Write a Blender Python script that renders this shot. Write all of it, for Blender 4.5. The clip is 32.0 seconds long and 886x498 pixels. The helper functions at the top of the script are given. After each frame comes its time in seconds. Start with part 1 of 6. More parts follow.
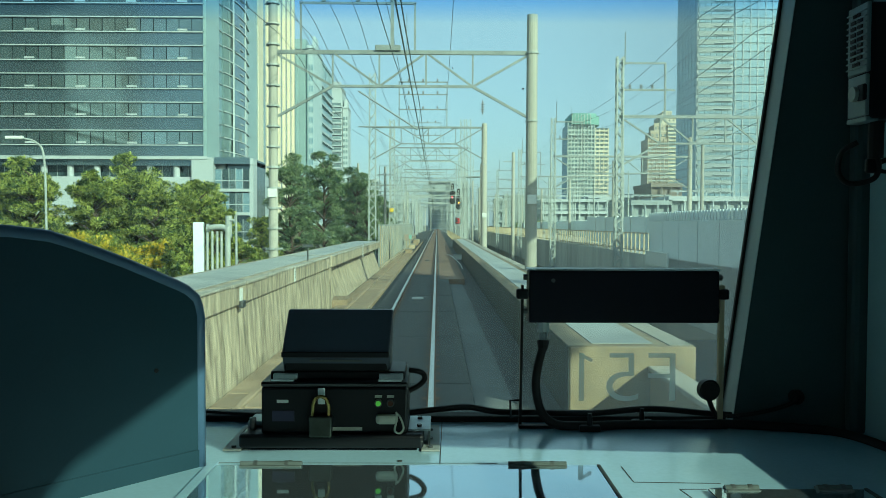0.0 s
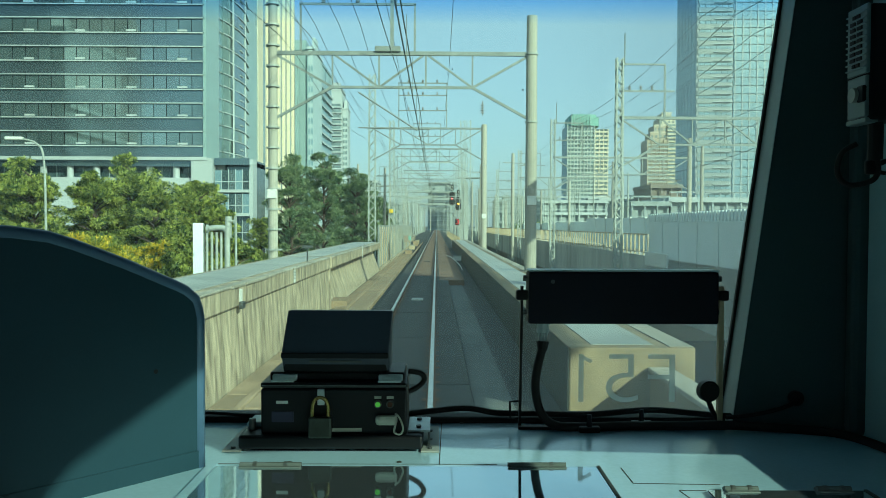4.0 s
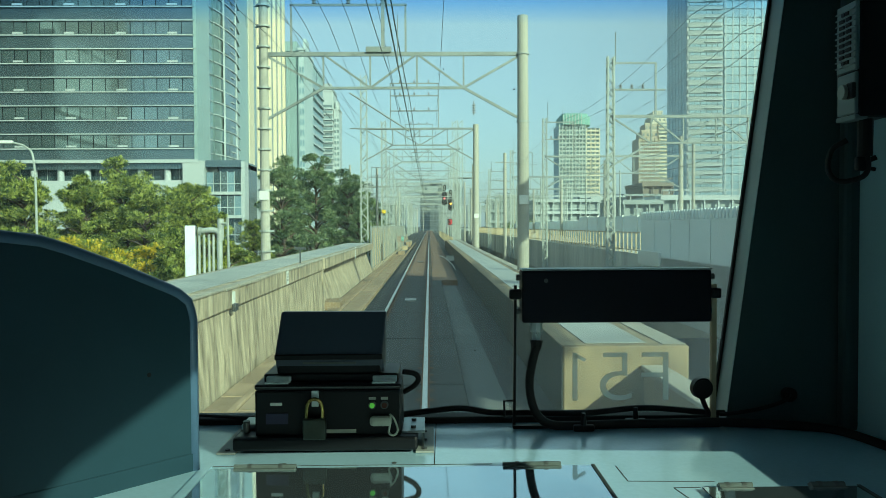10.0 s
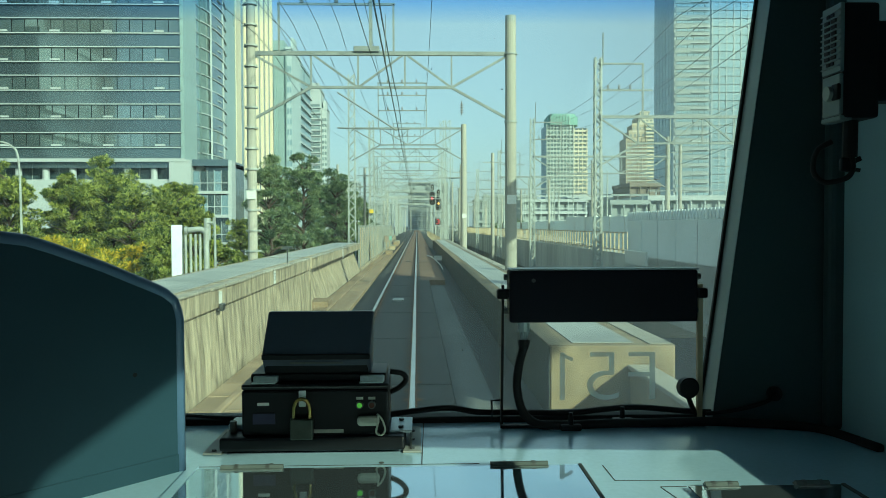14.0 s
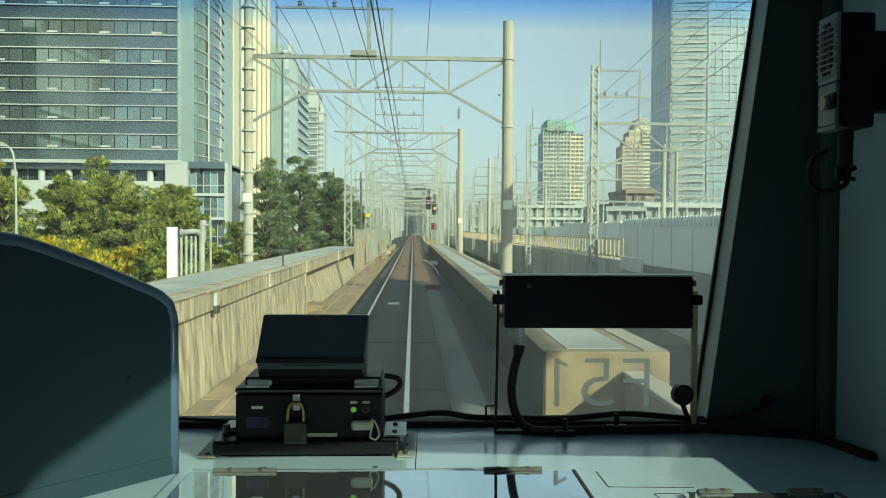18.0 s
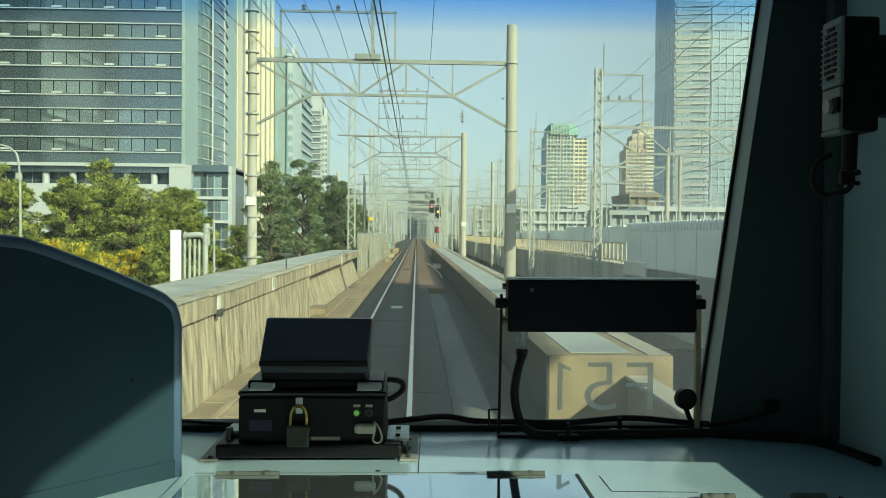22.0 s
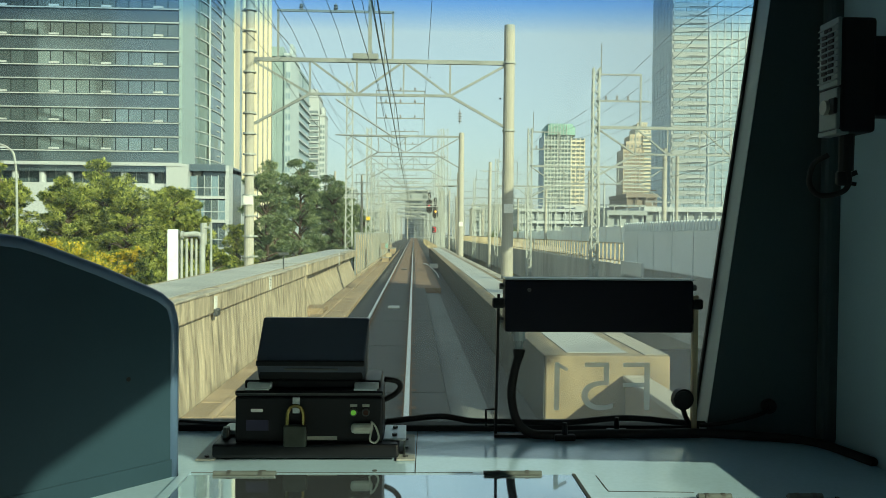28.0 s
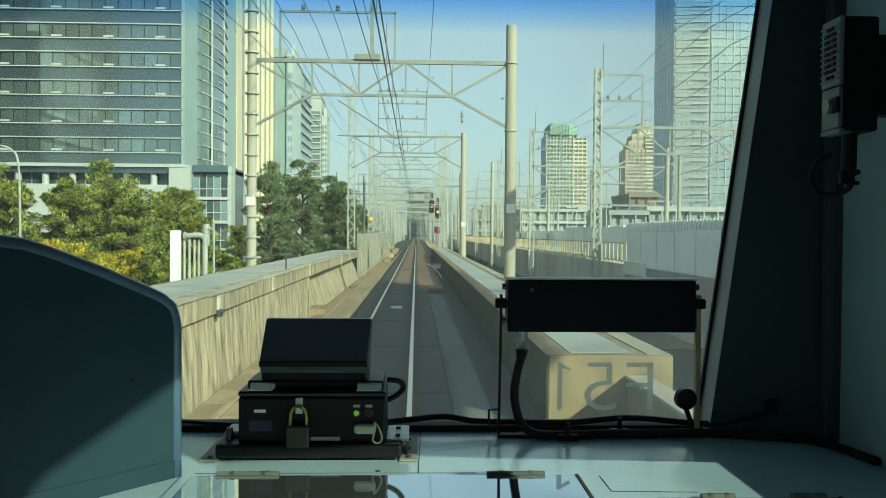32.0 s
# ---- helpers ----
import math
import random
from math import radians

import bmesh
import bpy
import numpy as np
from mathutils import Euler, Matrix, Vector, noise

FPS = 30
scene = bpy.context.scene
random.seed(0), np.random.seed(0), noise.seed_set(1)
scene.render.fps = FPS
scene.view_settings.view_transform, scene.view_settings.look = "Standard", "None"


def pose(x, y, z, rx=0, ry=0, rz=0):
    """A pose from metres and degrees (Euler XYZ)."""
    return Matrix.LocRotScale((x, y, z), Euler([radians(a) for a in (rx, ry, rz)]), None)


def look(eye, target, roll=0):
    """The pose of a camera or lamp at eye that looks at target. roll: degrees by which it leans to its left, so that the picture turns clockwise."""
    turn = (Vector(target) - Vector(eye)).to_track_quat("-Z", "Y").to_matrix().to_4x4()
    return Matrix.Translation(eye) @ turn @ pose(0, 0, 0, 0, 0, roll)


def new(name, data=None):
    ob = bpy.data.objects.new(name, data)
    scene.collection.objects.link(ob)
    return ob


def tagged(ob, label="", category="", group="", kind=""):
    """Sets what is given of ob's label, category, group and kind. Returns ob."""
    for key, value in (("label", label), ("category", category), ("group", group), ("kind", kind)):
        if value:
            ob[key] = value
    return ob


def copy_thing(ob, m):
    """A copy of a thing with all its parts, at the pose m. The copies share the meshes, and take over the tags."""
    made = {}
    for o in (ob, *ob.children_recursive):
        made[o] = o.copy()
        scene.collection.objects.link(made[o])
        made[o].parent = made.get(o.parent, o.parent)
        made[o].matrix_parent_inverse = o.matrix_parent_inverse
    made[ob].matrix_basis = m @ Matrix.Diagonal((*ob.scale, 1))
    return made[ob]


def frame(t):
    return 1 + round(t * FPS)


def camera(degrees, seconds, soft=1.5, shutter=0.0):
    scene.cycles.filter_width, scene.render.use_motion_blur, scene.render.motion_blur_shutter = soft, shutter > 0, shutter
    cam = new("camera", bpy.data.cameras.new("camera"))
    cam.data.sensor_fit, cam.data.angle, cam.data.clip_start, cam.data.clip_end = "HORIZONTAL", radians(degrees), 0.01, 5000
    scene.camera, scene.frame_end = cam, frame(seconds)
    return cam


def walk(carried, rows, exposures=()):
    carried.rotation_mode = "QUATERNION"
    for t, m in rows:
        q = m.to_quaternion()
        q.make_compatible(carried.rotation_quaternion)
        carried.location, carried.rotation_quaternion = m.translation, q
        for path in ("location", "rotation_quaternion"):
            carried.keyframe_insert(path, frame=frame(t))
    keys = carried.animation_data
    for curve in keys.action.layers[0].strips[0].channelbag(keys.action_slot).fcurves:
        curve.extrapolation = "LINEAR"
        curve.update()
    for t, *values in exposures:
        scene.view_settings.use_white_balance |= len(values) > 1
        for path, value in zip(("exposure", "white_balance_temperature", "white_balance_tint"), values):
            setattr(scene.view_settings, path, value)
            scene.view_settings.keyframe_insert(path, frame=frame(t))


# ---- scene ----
EYE = (0.0, 0.0, 2.2)
TURNS = (  # seconds, yaw, pitch, roll
    (0.0, -0.42, -1.72, -0.21), (0.5, -0.58, -1.73, -0.29), (1.0, -0.52, -1.70, -0.27),
    (1.5, -0.39, -1.69, -0.13), (2.0, -0.34, -1.69, -0.22), (2.5, -0.39, -1.68, -0.36),
    (3.0, -0.43, -1.65, -0.31), (3.5, -0.42, -1.65, -0.24), (5.5, -0.55, -1.65, -0.31),
    (6.0, -0.52, -1.66, -0.24), (6.5, -0.39, -1.63, -0.30), (7.0, -0.26, -1.63, -0.28),
    (7.5, -0.22, -1.67, -0.35), (8.0, -0.32, -1.70, -0.06), (8.5, -0.41, -1.63, 0.20),
    (9.0, -0.57, -1.62, 0.37), (9.5, -0.77, -1.65, 0.29), (10.0, -0.96, -1.64, 0.30),
    (10.5, -1.13, -1.65, 0.29), (11.0, -1.18, -1.66, 0.36), (11.5, -1.17, -1.64, 0.28),
    (12.0, -1.31, -1.66, 0.21), (12.5, -1.50, -1.67, 0.34), (13.0, -1.62, -1.67, 0.35),
    (13.5, -1.68, -1.62, 0.33), (14.0, -1.82, -1.66, 0.20), (14.5, -1.93, -1.65, 0.12),
    (16.5, -1.97, -1.70, -0.36), (17.0, -1.96, -1.61, -0.43), (17.5, -2.06, -1.46, -0.60),
    (18.0, -2.10, -1.33, -0.37), (18.5, -1.99, -1.21, -0.36), (19.0, -1.93, -1.14, -0.48),
    (19.5, -1.85, -1.04, -0.74), (20.0, -2.08, -1.20, -0.82), (20.5, -2.16, -1.30, -0.38),
    (21.0, -1.99, -1.14, -0.42), (21.5, -1.93, -1.07, -0.45), (22.0, -1.87, -1.08, -0.47),
    (22.5, -1.83, -0.97, -0.82), (23.0, -2.02, -1.10, -1.06), (23.5, -2.09, -1.25, -0.52),
    (24.0, -1.97, -1.21, -0.74), (24.5, -2.00, -1.18, -0.64), (25.0, -1.98, -1.08, -0.53),
    (25.5, -1.94, -1.02, -0.55), (27.5, -2.05, -1.14, -0.57), (28.0, -2.06, -1.09, -0.58),
    (28.5, -2.00, -1.06, -0.51), (29.0, -1.84, -1.14, -0.55), (29.5, -1.87, -1.10, -0.60),
    (30.0, -1.89, -1.07, -0.56), (30.5, -1.95, -1.08, -0.52), (31.0, -1.99, -1.03, -0.56),
    (31.5, -1.95, -1.08, -0.58), (32.0, -1.89, -1.07, -0.42),
)
cam = camera(57.0, 32.0, soft=0.8)
walk(cam, [(t, pose(*EYE, 90 + pitch, roll, yaw)) for t, yaw, pitch, roll in TURNS],
     exposures=[(0.0, 0.76, 5120, -13.0), (8.0, 0.74, 5200, -15.0), (11.0, 0.78, 5330, -11.0), (14.5, 0.78, 5330, -11.0), (16.5, 0.85, 6050, 3.0), (25.5, 0.84, 6100, 2.0), (29.0, 0.9, 6150, 3.0), (32.0, 0.81, 5900, -1.0)])

# ---- world and sun ----
SUN_ELEVATION, SUN_WAY = radians(25), Vector((0.6, -0.8, 0.0))
world = bpy.data.worlds.new("world")
scene.world = world
world.use_nodes = True
wt = world.node_tree
sky = wt.nodes.new("ShaderNodeTexSky")
sky.sky_type, sky.sun_disc = "NISHITA", False
sky.sun_elevation, sky.sun_rotation = SUN_ELEVATION, math.atan2(SUN_WAY.x, SUN_WAY.y)
sky.air_density, sky.dust_density, sky.ozone_density = 1.0, 2.2, 0.8
haze = wt.nodes.new("ShaderNodeMix")  # thin even haze over the whole sky
haze.data_type = "RGBA"
haze.inputs[0].default_value = 0.72
haze.inputs[7].default_value = (2.45, 2.42, 2.22, 1)
wt.links.new(sky.outputs[0], haze.inputs[6])
wt.links.new(haze.outputs[2], wt.nodes["Background"].inputs[0])
wt.nodes["Background"].inputs[1].default_value = 0.15
sun_way = SUN_WAY * math.cos(SUN_ELEVATION) + Vector((0, 0, math.sin(SUN_ELEVATION)))
sun = new("sun", bpy.data.lights.new("sun", "SUN"))
sun.data.energy, sun.data.angle, sun.data.color = 3.7, radians(0.5), (1.0, 0.83, 0.55)
sun.matrix_world = look(tuple(sun_way * 50), (0, 0, 0))

# ---- tools ----
def mat(name, color, rough=0.6, metal=0.0, var=0.18, scale=1.0, fine=40.0, bump=0.15, streak=0.0, piece=0.0, ior=1.45, dark=0.55, bright=1.2):
    """A surface with broad stains, fine grain and relief; streak stretches the stains downwards."""
    m = bpy.data.materials.new(name)
    m.use_nodes = True
    nt = m.node_tree
    b = nt.nodes["Principled BSDF"]
    geo = nt.nodes.new("ShaderNodeNewGeometry")
    mp = nt.nodes.new("ShaderNodeMapping")
    mp.inputs["Scale"].default_value = (1, 1, 0.06 if streak == 1 else streak) if streak else (1, 1, 1)
    nt.links.new(geo.outputs["Position"], mp.inputs["Vector"])
    broad = nt.nodes.new("ShaderNodeTexNoise")
    broad.inputs["Scale"].default_value, broad.inputs["Detail"].default_value, broad.inputs["Distortion"].default_value = scale, 6, 0.6 if streak else 0.0
    nt.links.new(mp.outputs[0], broad.inputs["Vector"])
    grain = nt.nodes.new("ShaderNodeTexNoise")
    grain.inputs["Scale"].default_value, grain.inputs["Detail"].default_value = fine, 4
    nt.links.new(geo.outputs["Position"], grain.inputs["Vector"])
    ramp = nt.nodes.new("ShaderNodeValToRGB")
    lo = 1 - (1 - dark) * min(1, var * 2.5)
    hi = 1 + (bright - 1) * min(1, var * 2.5)
    ramp.color_ramp.elements[0].position, ramp.color_ramp.elements[1].position = 0.3, 0.7
    ramp.color_ramp.elements[0].color = (*[min(1, c * lo) for c in color], 1)
    ramp.color_ramp.elements[1].color = (*[min(1, c * hi) for c in color], 1)
    nt.links.new(broad.outputs["Fac"], ramp.inputs[0])
    mix = nt.nodes.new("ShaderNodeMix")
    mix.data_type, mix.blend_type = "RGBA", "MULTIPLY"
    mix.inputs[0].default_value = min(1, var * 2)
    nt.links.new(ramp.outputs[0], mix.inputs[6])
    gr = nt.nodes.new("ShaderNodeMapRange")
    gr.inputs[3].default_value, gr.inputs[4].default_value = 0.75, 1.2
    nt.links.new(grain.outputs["Fac"], gr.inputs[0])
    nt.links.new(gr.outputs[0], mix.inputs[7])
    out = mix.outputs[2]
    if piece:
        info = nt.nodes.new("ShaderNodeObjectInfo")
        pr = nt.nodes.new("ShaderNodeMapRange")
        pr.inputs[3].default_value, pr.inputs[4].default_value = 1 - piece, 1 + piece
        nt.links.new(info.outputs["Random"], pr.inputs[0])
        pm = nt.nodes.new("ShaderNodeMix")
        pm.data_type, pm.blend_type = "RGBA", "MULTIPLY"
        pm.inputs[0].default_value = 1
        nt.links.new(out, pm.inputs[6])
        nt.links.new(pr.outputs[0], pm.inputs[7])
        out = pm.outputs[2]
    nt.links.new(out, b.inputs["Base Color"])
    rr = nt.nodes.new("ShaderNodeMapRange")
    rr.inputs[3].default_value, rr.inputs[4].default_value = max(0.02, rough * 0.75), min(1, rough * 1.25)
    nt.links.new(broad.outputs["Fac"], rr.inputs[0])
    nt.links.new(rr.outputs[0], b.inputs["Roughness"])
    b.inputs["Metallic"].default_value, b.inputs["IOR"].default_value = metal, ior
    if bump:
        bp = nt.nodes.new("ShaderNodeBump")
        bp.inputs["Strength"].default_value, bp.inputs["Distance"].default_value = bump, 0.3 / fine
        nt.links.new(grain.outputs["Fac"], bp.inputs["Height"])
        nt.links.new(bp.outputs[0], b.inputs["Normal"])
    return m


def glowing(name, color, strength):
    m = bpy.data.materials.new(name)
    m.use_nodes = True
    b = m.node_tree.nodes["Principled BSDF"]
    b.inputs["Base Color"].default_value = (*color, 1)
    b.inputs["Emission Color"].default_value, b.inputs["Emission Strength"].default_value = (*color, 1), strength
    return m


def finish(name, bm, material, smooth=False):
    me = bpy.data.meshes.new(name)
    bmesh.ops.recalc_face_normals(bm, faces=bm.faces)
    bm.to_mesh(me)
    bm.free()
    me.materials.append(material)
    if smooth:
        for p in me.polygons:
            p.use_smooth = True
    return me


def part(name, bm, material, parent, label="", smooth=False):
    ob = new(name, finish(name, bm, material, smooth))
    ob.parent = parent
    return tagged(ob, label)


def piece(name, me, parent, m):
    ob = new(name, me)
    ob.parent, ob.matrix_basis = parent, m
    return ob


def thing(name, label, category, at=(0, 0, 0), group="", kind="", turn=0.0):
    ob = new(name)
    ob.matrix_basis = pose(*at, 0, 0, turn)
    ob.empty_display_size = 0.1
    return tagged(ob, label, category, group, kind)


def solid(name, bm, material, label, category, group="", kind="", smooth=False):
    return tagged(new(name, finish(name, bm, material, smooth)), label, category, group, kind)


def box(x0, x1, y0, y1, z0, z1, b=0.0, bm=None, seg=2):
    bm = bm or bmesh.new()
    v = [bm.verts.new((x, y, z)) for x in (x0, x1) for y in (y0, y1) for z in (z0, z1)]
    f = [bm.faces.new([v[i] for i in q]) for q in ((0, 1, 3, 2), (4, 6, 7, 5), (0, 4, 5, 1), (2, 3, 7, 6), (0, 2, 6, 4), (1, 5, 7, 3))]
    if b:
        es = list({e for q in f for e in q.edges})
        bmesh.ops.bevel(bm, geom=es, offset=b, segments=seg, profile=0.5, affect="EDGES")
    return bm


def prism(outline, way, bm=None, b=0.0, seg=2):
    """Extrudes the outline, a ring of points, along way."""
    bm = bm or bmesh.new()
    low = [bm.verts.new(p) for p in outline]
    high = [bm.verts.new(Vector(p) + Vector(way)) for p in outline]
    n = len(low)
    f = [bm.faces.new(low[::-1]), bm.faces.new(high)]
    f += [bm.faces.new((low[i], low[(i + 1) % n], high[(i + 1) % n], high[i])) for i in range(n)]
    if b:
        es = list({e for q in f[:2] for e in q.edges})
        bmesh.ops.bevel(bm, geom=es, offset=b, segments=seg, profile=0.5, affect="EDGES")
    return bm


def tube(points, r, n=8, bm=None, r1=None):
    """A round bar through the points; r1 is the radius at its end."""
    bm = bm or bmesh.new()
    pts = [Vector(p) for p in points]
    rings, ref = [], None
    for i, p in enumerate(pts):
        way = (pts[min(i + 1, len(pts) - 1)] - pts[max(i - 1, 0)]).normalized()
        if ref is None:
            ref = way.orthogonal().normalized()
        ref = (ref - way * ref.dot(way)).normalized()
        side = way.cross(ref)
        k = i / max(1, len(pts) - 1)
        rad = r if r1 is None else r + (r1 - r) * k
        rings.append([bm.verts.new(p + (ref * math.cos(a) + side * math.sin(a)) * rad) for a in (2 * math.pi * j / n for j in range(n))])
    for a, c in zip(rings, rings[1:]):
        for j in range(n):
            bm.faces.new((a[j], a[(j + 1) % n], c[(j + 1) % n], c[j]))
    bm.faces.new(rings[0][::-1])
    bm.faces.new(rings[-1])
    return bm


def curve_points(points, steps=8):
    """A smooth line through the points."""
    p = [Vector(q) for q in points]
    p = [p[0] * 2 - p[1]] + p + [p[-1] * 2 - p[-2]]
    out = []
    for i in range(1, len(p) - 2):
        for k in range(steps):
            t = k / steps
            out.append(0.5 * (2 * p[i] + (p[i + 1] - p[i - 1]) * t + (2 * p[i - 1] - 5 * p[i] + 4 * p[i + 1] - p[i + 2]) * t * t + (3 * p[i] - p[i - 1] - 3 * p[i + 1] + p[i + 2]) * t ** 3))
    return out + [p[-2]]


def bar(a, c, w, h, bm=None):
    """A square bar from a to c."""
    bm = bm or bmesh.new()
    a, c = Vector(a), Vector(c)
    way = (c - a).normalized()
    up = Vector((0, 0, 1)) if abs(way.z) < 0.95 else Vector((0, 1, 0))
    s = way.cross(up).normalized() * w / 2
    u = s.cross(way).normalized() * h / 2
    prism([a + s + u, a - s + u, a - s - u, a + s - u], c - a, bm)
    return bm


def lettering(text, size, material, m, name, parent, label, mirrored=False, across=None):
    fc = bpy.data.curves.new(name, "FONT")
    fc.body, fc.size, fc.extrude, fc.space_character, fc.offset = text, size, 0.0006, 1.42, -0.0018
    ob = new(name, fc)
    me = bpy.data.meshes.new_from_object(ob.evaluated_get(bpy.context.evaluated_depsgraph_get()))
    bpy.data.objects.remove(ob)
    if mirrored:
        for v in me.vertices:
            v.co.x = -v.co.x
        me.flip_normals()
    if across:  # stretch the character to its width and height
        xs, ys = [v.co.x for v in me.vertices], [v.co.y for v in me.vertices]
        x0, y0, w, h = min(xs), min(ys), max(xs) - min(xs), max(ys) - min(ys)
        for v in me.vertices:
            v.co.x, v.co.y = (v.co.x - x0) / w * across[0], (v.co.y - y0) / h * across[1]
    me.materials.clear()
    me.materials.append(material)
    ob = new(name, me)
    ob.parent, ob.matrix_basis = parent, m
    return tagged(ob, label)


# ---- materials ----
desk_paint = mat("desk_paint", (0.48, 0.7, 0.85), 0.2, var=0.16, scale=3, fine=120, bump=0.03, dark=0.7, bright=1.15, ior=2.4)
hood_paint = mat("hood_paint", (0.025, 0.056, 0.08), 0.45, ior=1.3, var=0.12, scale=4, fine=300, bump=0.08)
ceiling_white = mat("ceiling_white", (0.5, 0.53, 0.52), 0.6, var=0.1, scale=1, fine=60, bump=0.03)
dark_panel = mat("dark_panel", (0.058, 0.09, 0.097), 0.6, var=0.2, scale=2, fine=200, bump=0.06)
wall_panel = mat("wall_panel", (0.4, 0.56, 0.6), 0.55, var=0.12, scale=1.5, fine=200, bump=0.04)
intercom_grey = mat("intercom_grey", (0.26, 0.32, 0.32), 0.55, var=0.12, scale=6, fine=300, bump=0.04)
pillar_paint = mat("pillar_paint", (0.5, 0.58, 0.58), 0.5, var=0.1, scale=2, fine=200, bump=0.03)
black_plastic = mat("black_plastic", (0.007, 0.009, 0.012), 0.45, var=0.15, scale=8, fine=400, bump=0.05, ior=1.35)
navy_plastic = mat("navy_plastic", (0.05, 0.068, 0.1), 0.4, var=0.1, scale=8, fine=400, bump=0.04)
rubber = mat("rubber", (0.012, 0.013, 0.014), 0.7, var=0.15, scale=10, fine=300, bump=0.1)
zinc = mat("zinc", (0.58, 0.66, 0.69), 0.4, metal=0.3, var=0.2, scale=20, fine=200, bump=0.04)
steel_dark = mat("steel_dark", (0.1, 0.11, 0.11), 0.45, metal=0.5, var=0.2, scale=12, fine=200, bump=0.04)
brass = mat("brass", (0.62, 0.47, 0.16), 0.25, metal=1.0, var=0.15, scale=40, fine=300, bump=0.03)
lock_body = mat("lock_body", (0.075, 0.088, 0.075), 0.4, metal=0.6, var=0.2, scale=40, fine=300, bump=0.04)
ivory = mat("ivory", (0.42, 0.44, 0.38), 0.5, var=0.1, scale=20, fine=200, bump=0.03)
label_white = mat("label_white", (0.7, 0.72, 0.68), 0.5, var=0.08, scale=30, fine=200, bump=0.0)
label_blue = mat("label_blue", (0.03, 0.03, 0.07), 0.4, var=0.1, scale=30, fine=200, bump=0.0)
seam_dark = mat("seam_dark", (0.05, 0.06, 0.06), 0.7, var=0.1, scale=10, fine=100, bump=0.0)
mirror_cover = mat("mirror_cover", (0.6, 0.7, 0.76), 0.04, metal=0.9, var=0.06, scale=6, fine=60, bump=0.004, ior=3.2)
clear_hinge = mat("clear_hinge", (0.13, 0.155, 0.15), 0.2, var=0.15, scale=30, fine=100, bump=0.02)
rim_highlight = mat("rim_highlight", (0.1, 0.17, 0.28), 0.3, var=0.12, scale=6, fine=300, bump=0.04)
display_black = mat("display_black", (0.011, 0.013, 0.022), 0.55, var=0.1, scale=8, fine=300, bump=0.02, ior=1.25)
led_green = glowing("led_green", (0.22, 0.6, 0.06), 0.15)
lens_brown = mat("lens_brown", (0.09, 0.04, 0.03), 0.2, var=0.1, scale=40, fine=200, bump=0.0)
concrete = mat("concrete", (0.46, 0.4, 0.28), 0.9, var=0.5, scale=5.5, fine=18, bump=0.4, streak=0.22, dark=0.34, bright=1.25)
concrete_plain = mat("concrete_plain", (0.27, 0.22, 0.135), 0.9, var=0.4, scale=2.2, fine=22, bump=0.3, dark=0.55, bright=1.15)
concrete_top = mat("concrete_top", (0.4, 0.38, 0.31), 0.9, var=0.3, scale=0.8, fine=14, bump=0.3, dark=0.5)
# dark streaked copy of the wall concrete, with shade painted into it
shaded_concrete = mat("shaded_concrete", (0.06, 0.066, 0.056), 0.9, var=0.45, scale=3.0, fine=18, bump=0.3, streak=1, dark=0.55, bright=1.35)
strip_concrete = mat("strip_concrete", (0.125, 0.135, 0.13), 0.9, var=0.4, scale=0.7, fine=16, bump=0.3, dark=0.6, bright=1.25)
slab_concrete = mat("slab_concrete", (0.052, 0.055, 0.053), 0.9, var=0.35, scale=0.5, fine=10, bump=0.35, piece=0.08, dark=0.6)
rust_strip = mat("rust_strip", (0.19, 0.13, 0.085), 0.9, var=0.35, scale=0.6, fine=12, bump=0.3, dark=0.6)
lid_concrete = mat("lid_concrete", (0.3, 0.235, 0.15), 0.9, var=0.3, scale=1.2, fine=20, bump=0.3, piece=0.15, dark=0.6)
cover_sheet = mat("cover_sheet", (0.42, 0.44, 0.41), 0.55, metal=0.2, var=0.25, scale=0.7, fine=8, bump=0.1, piece=0.06)
rail_steel = mat("rail_steel", (0.62, 0.62, 0.6), 0.35, metal=0.8, var=0.15, scale=2, fine=60, bump=0.03)
rail_rust = mat("rail_rust", (0.16, 0.09, 0.05), 0.85, var=0.3, scale=2, fine=60, bump=0.2)
pole_concrete = mat("pole_concrete", (0.4, 0.39, 0.33), 0.85, var=0.25, scale=0.7, fine=20, bump=0.15, streak=1)
galvanised = mat("galvanised", (0.26, 0.285, 0.27), 0.55, metal=0.25, var=0.2, scale=2, fine=30, bump=0.08)
wire_dark = mat("wire_dark", (0.19, 0.2, 0.18), 0.5, metal=0.3, var=0.1, scale=1, fine=20, bump=0.0)
insulator = mat("insulator", (0.3, 0.3, 0.28), 0.25, var=0.1, scale=5, fine=40, bump=0.0)
fence_steel = mat("fence_steel", (0.6, 0.47, 0.28), 0.6, var=0.25, scale=0.8, fine=20, bump=0.1, streak=1, piece=0.1)
rail_yellow = mat("rail_yellow", (0.48, 0.4, 0.25), 0.6, var=0.25, scale=1.5, fine=30, bump=0.1)
barrier_panel = mat("barrier_panel", (0.76, 0.84, 0.86), 0.5, var=0.12, scale=0.5, fine=10, bump=0.05, piece=0.04, dark=0.8)
viaduct_concrete = mat("viaduct_concrete", (0.52, 0.52, 0.46), 0.9, var=0.35, scale=0.4, fine=8, bump=0.3, streak=1)
asphalt = mat("asphalt", (0.07, 0.075, 0.07), 0.9, var=0.3, scale=0.08, fine=4, bump=0.2)
bark = mat("bark", (0.1, 0.075, 0.055), 0.9, var=0.3, scale=3, fine=20, bump=0.5)
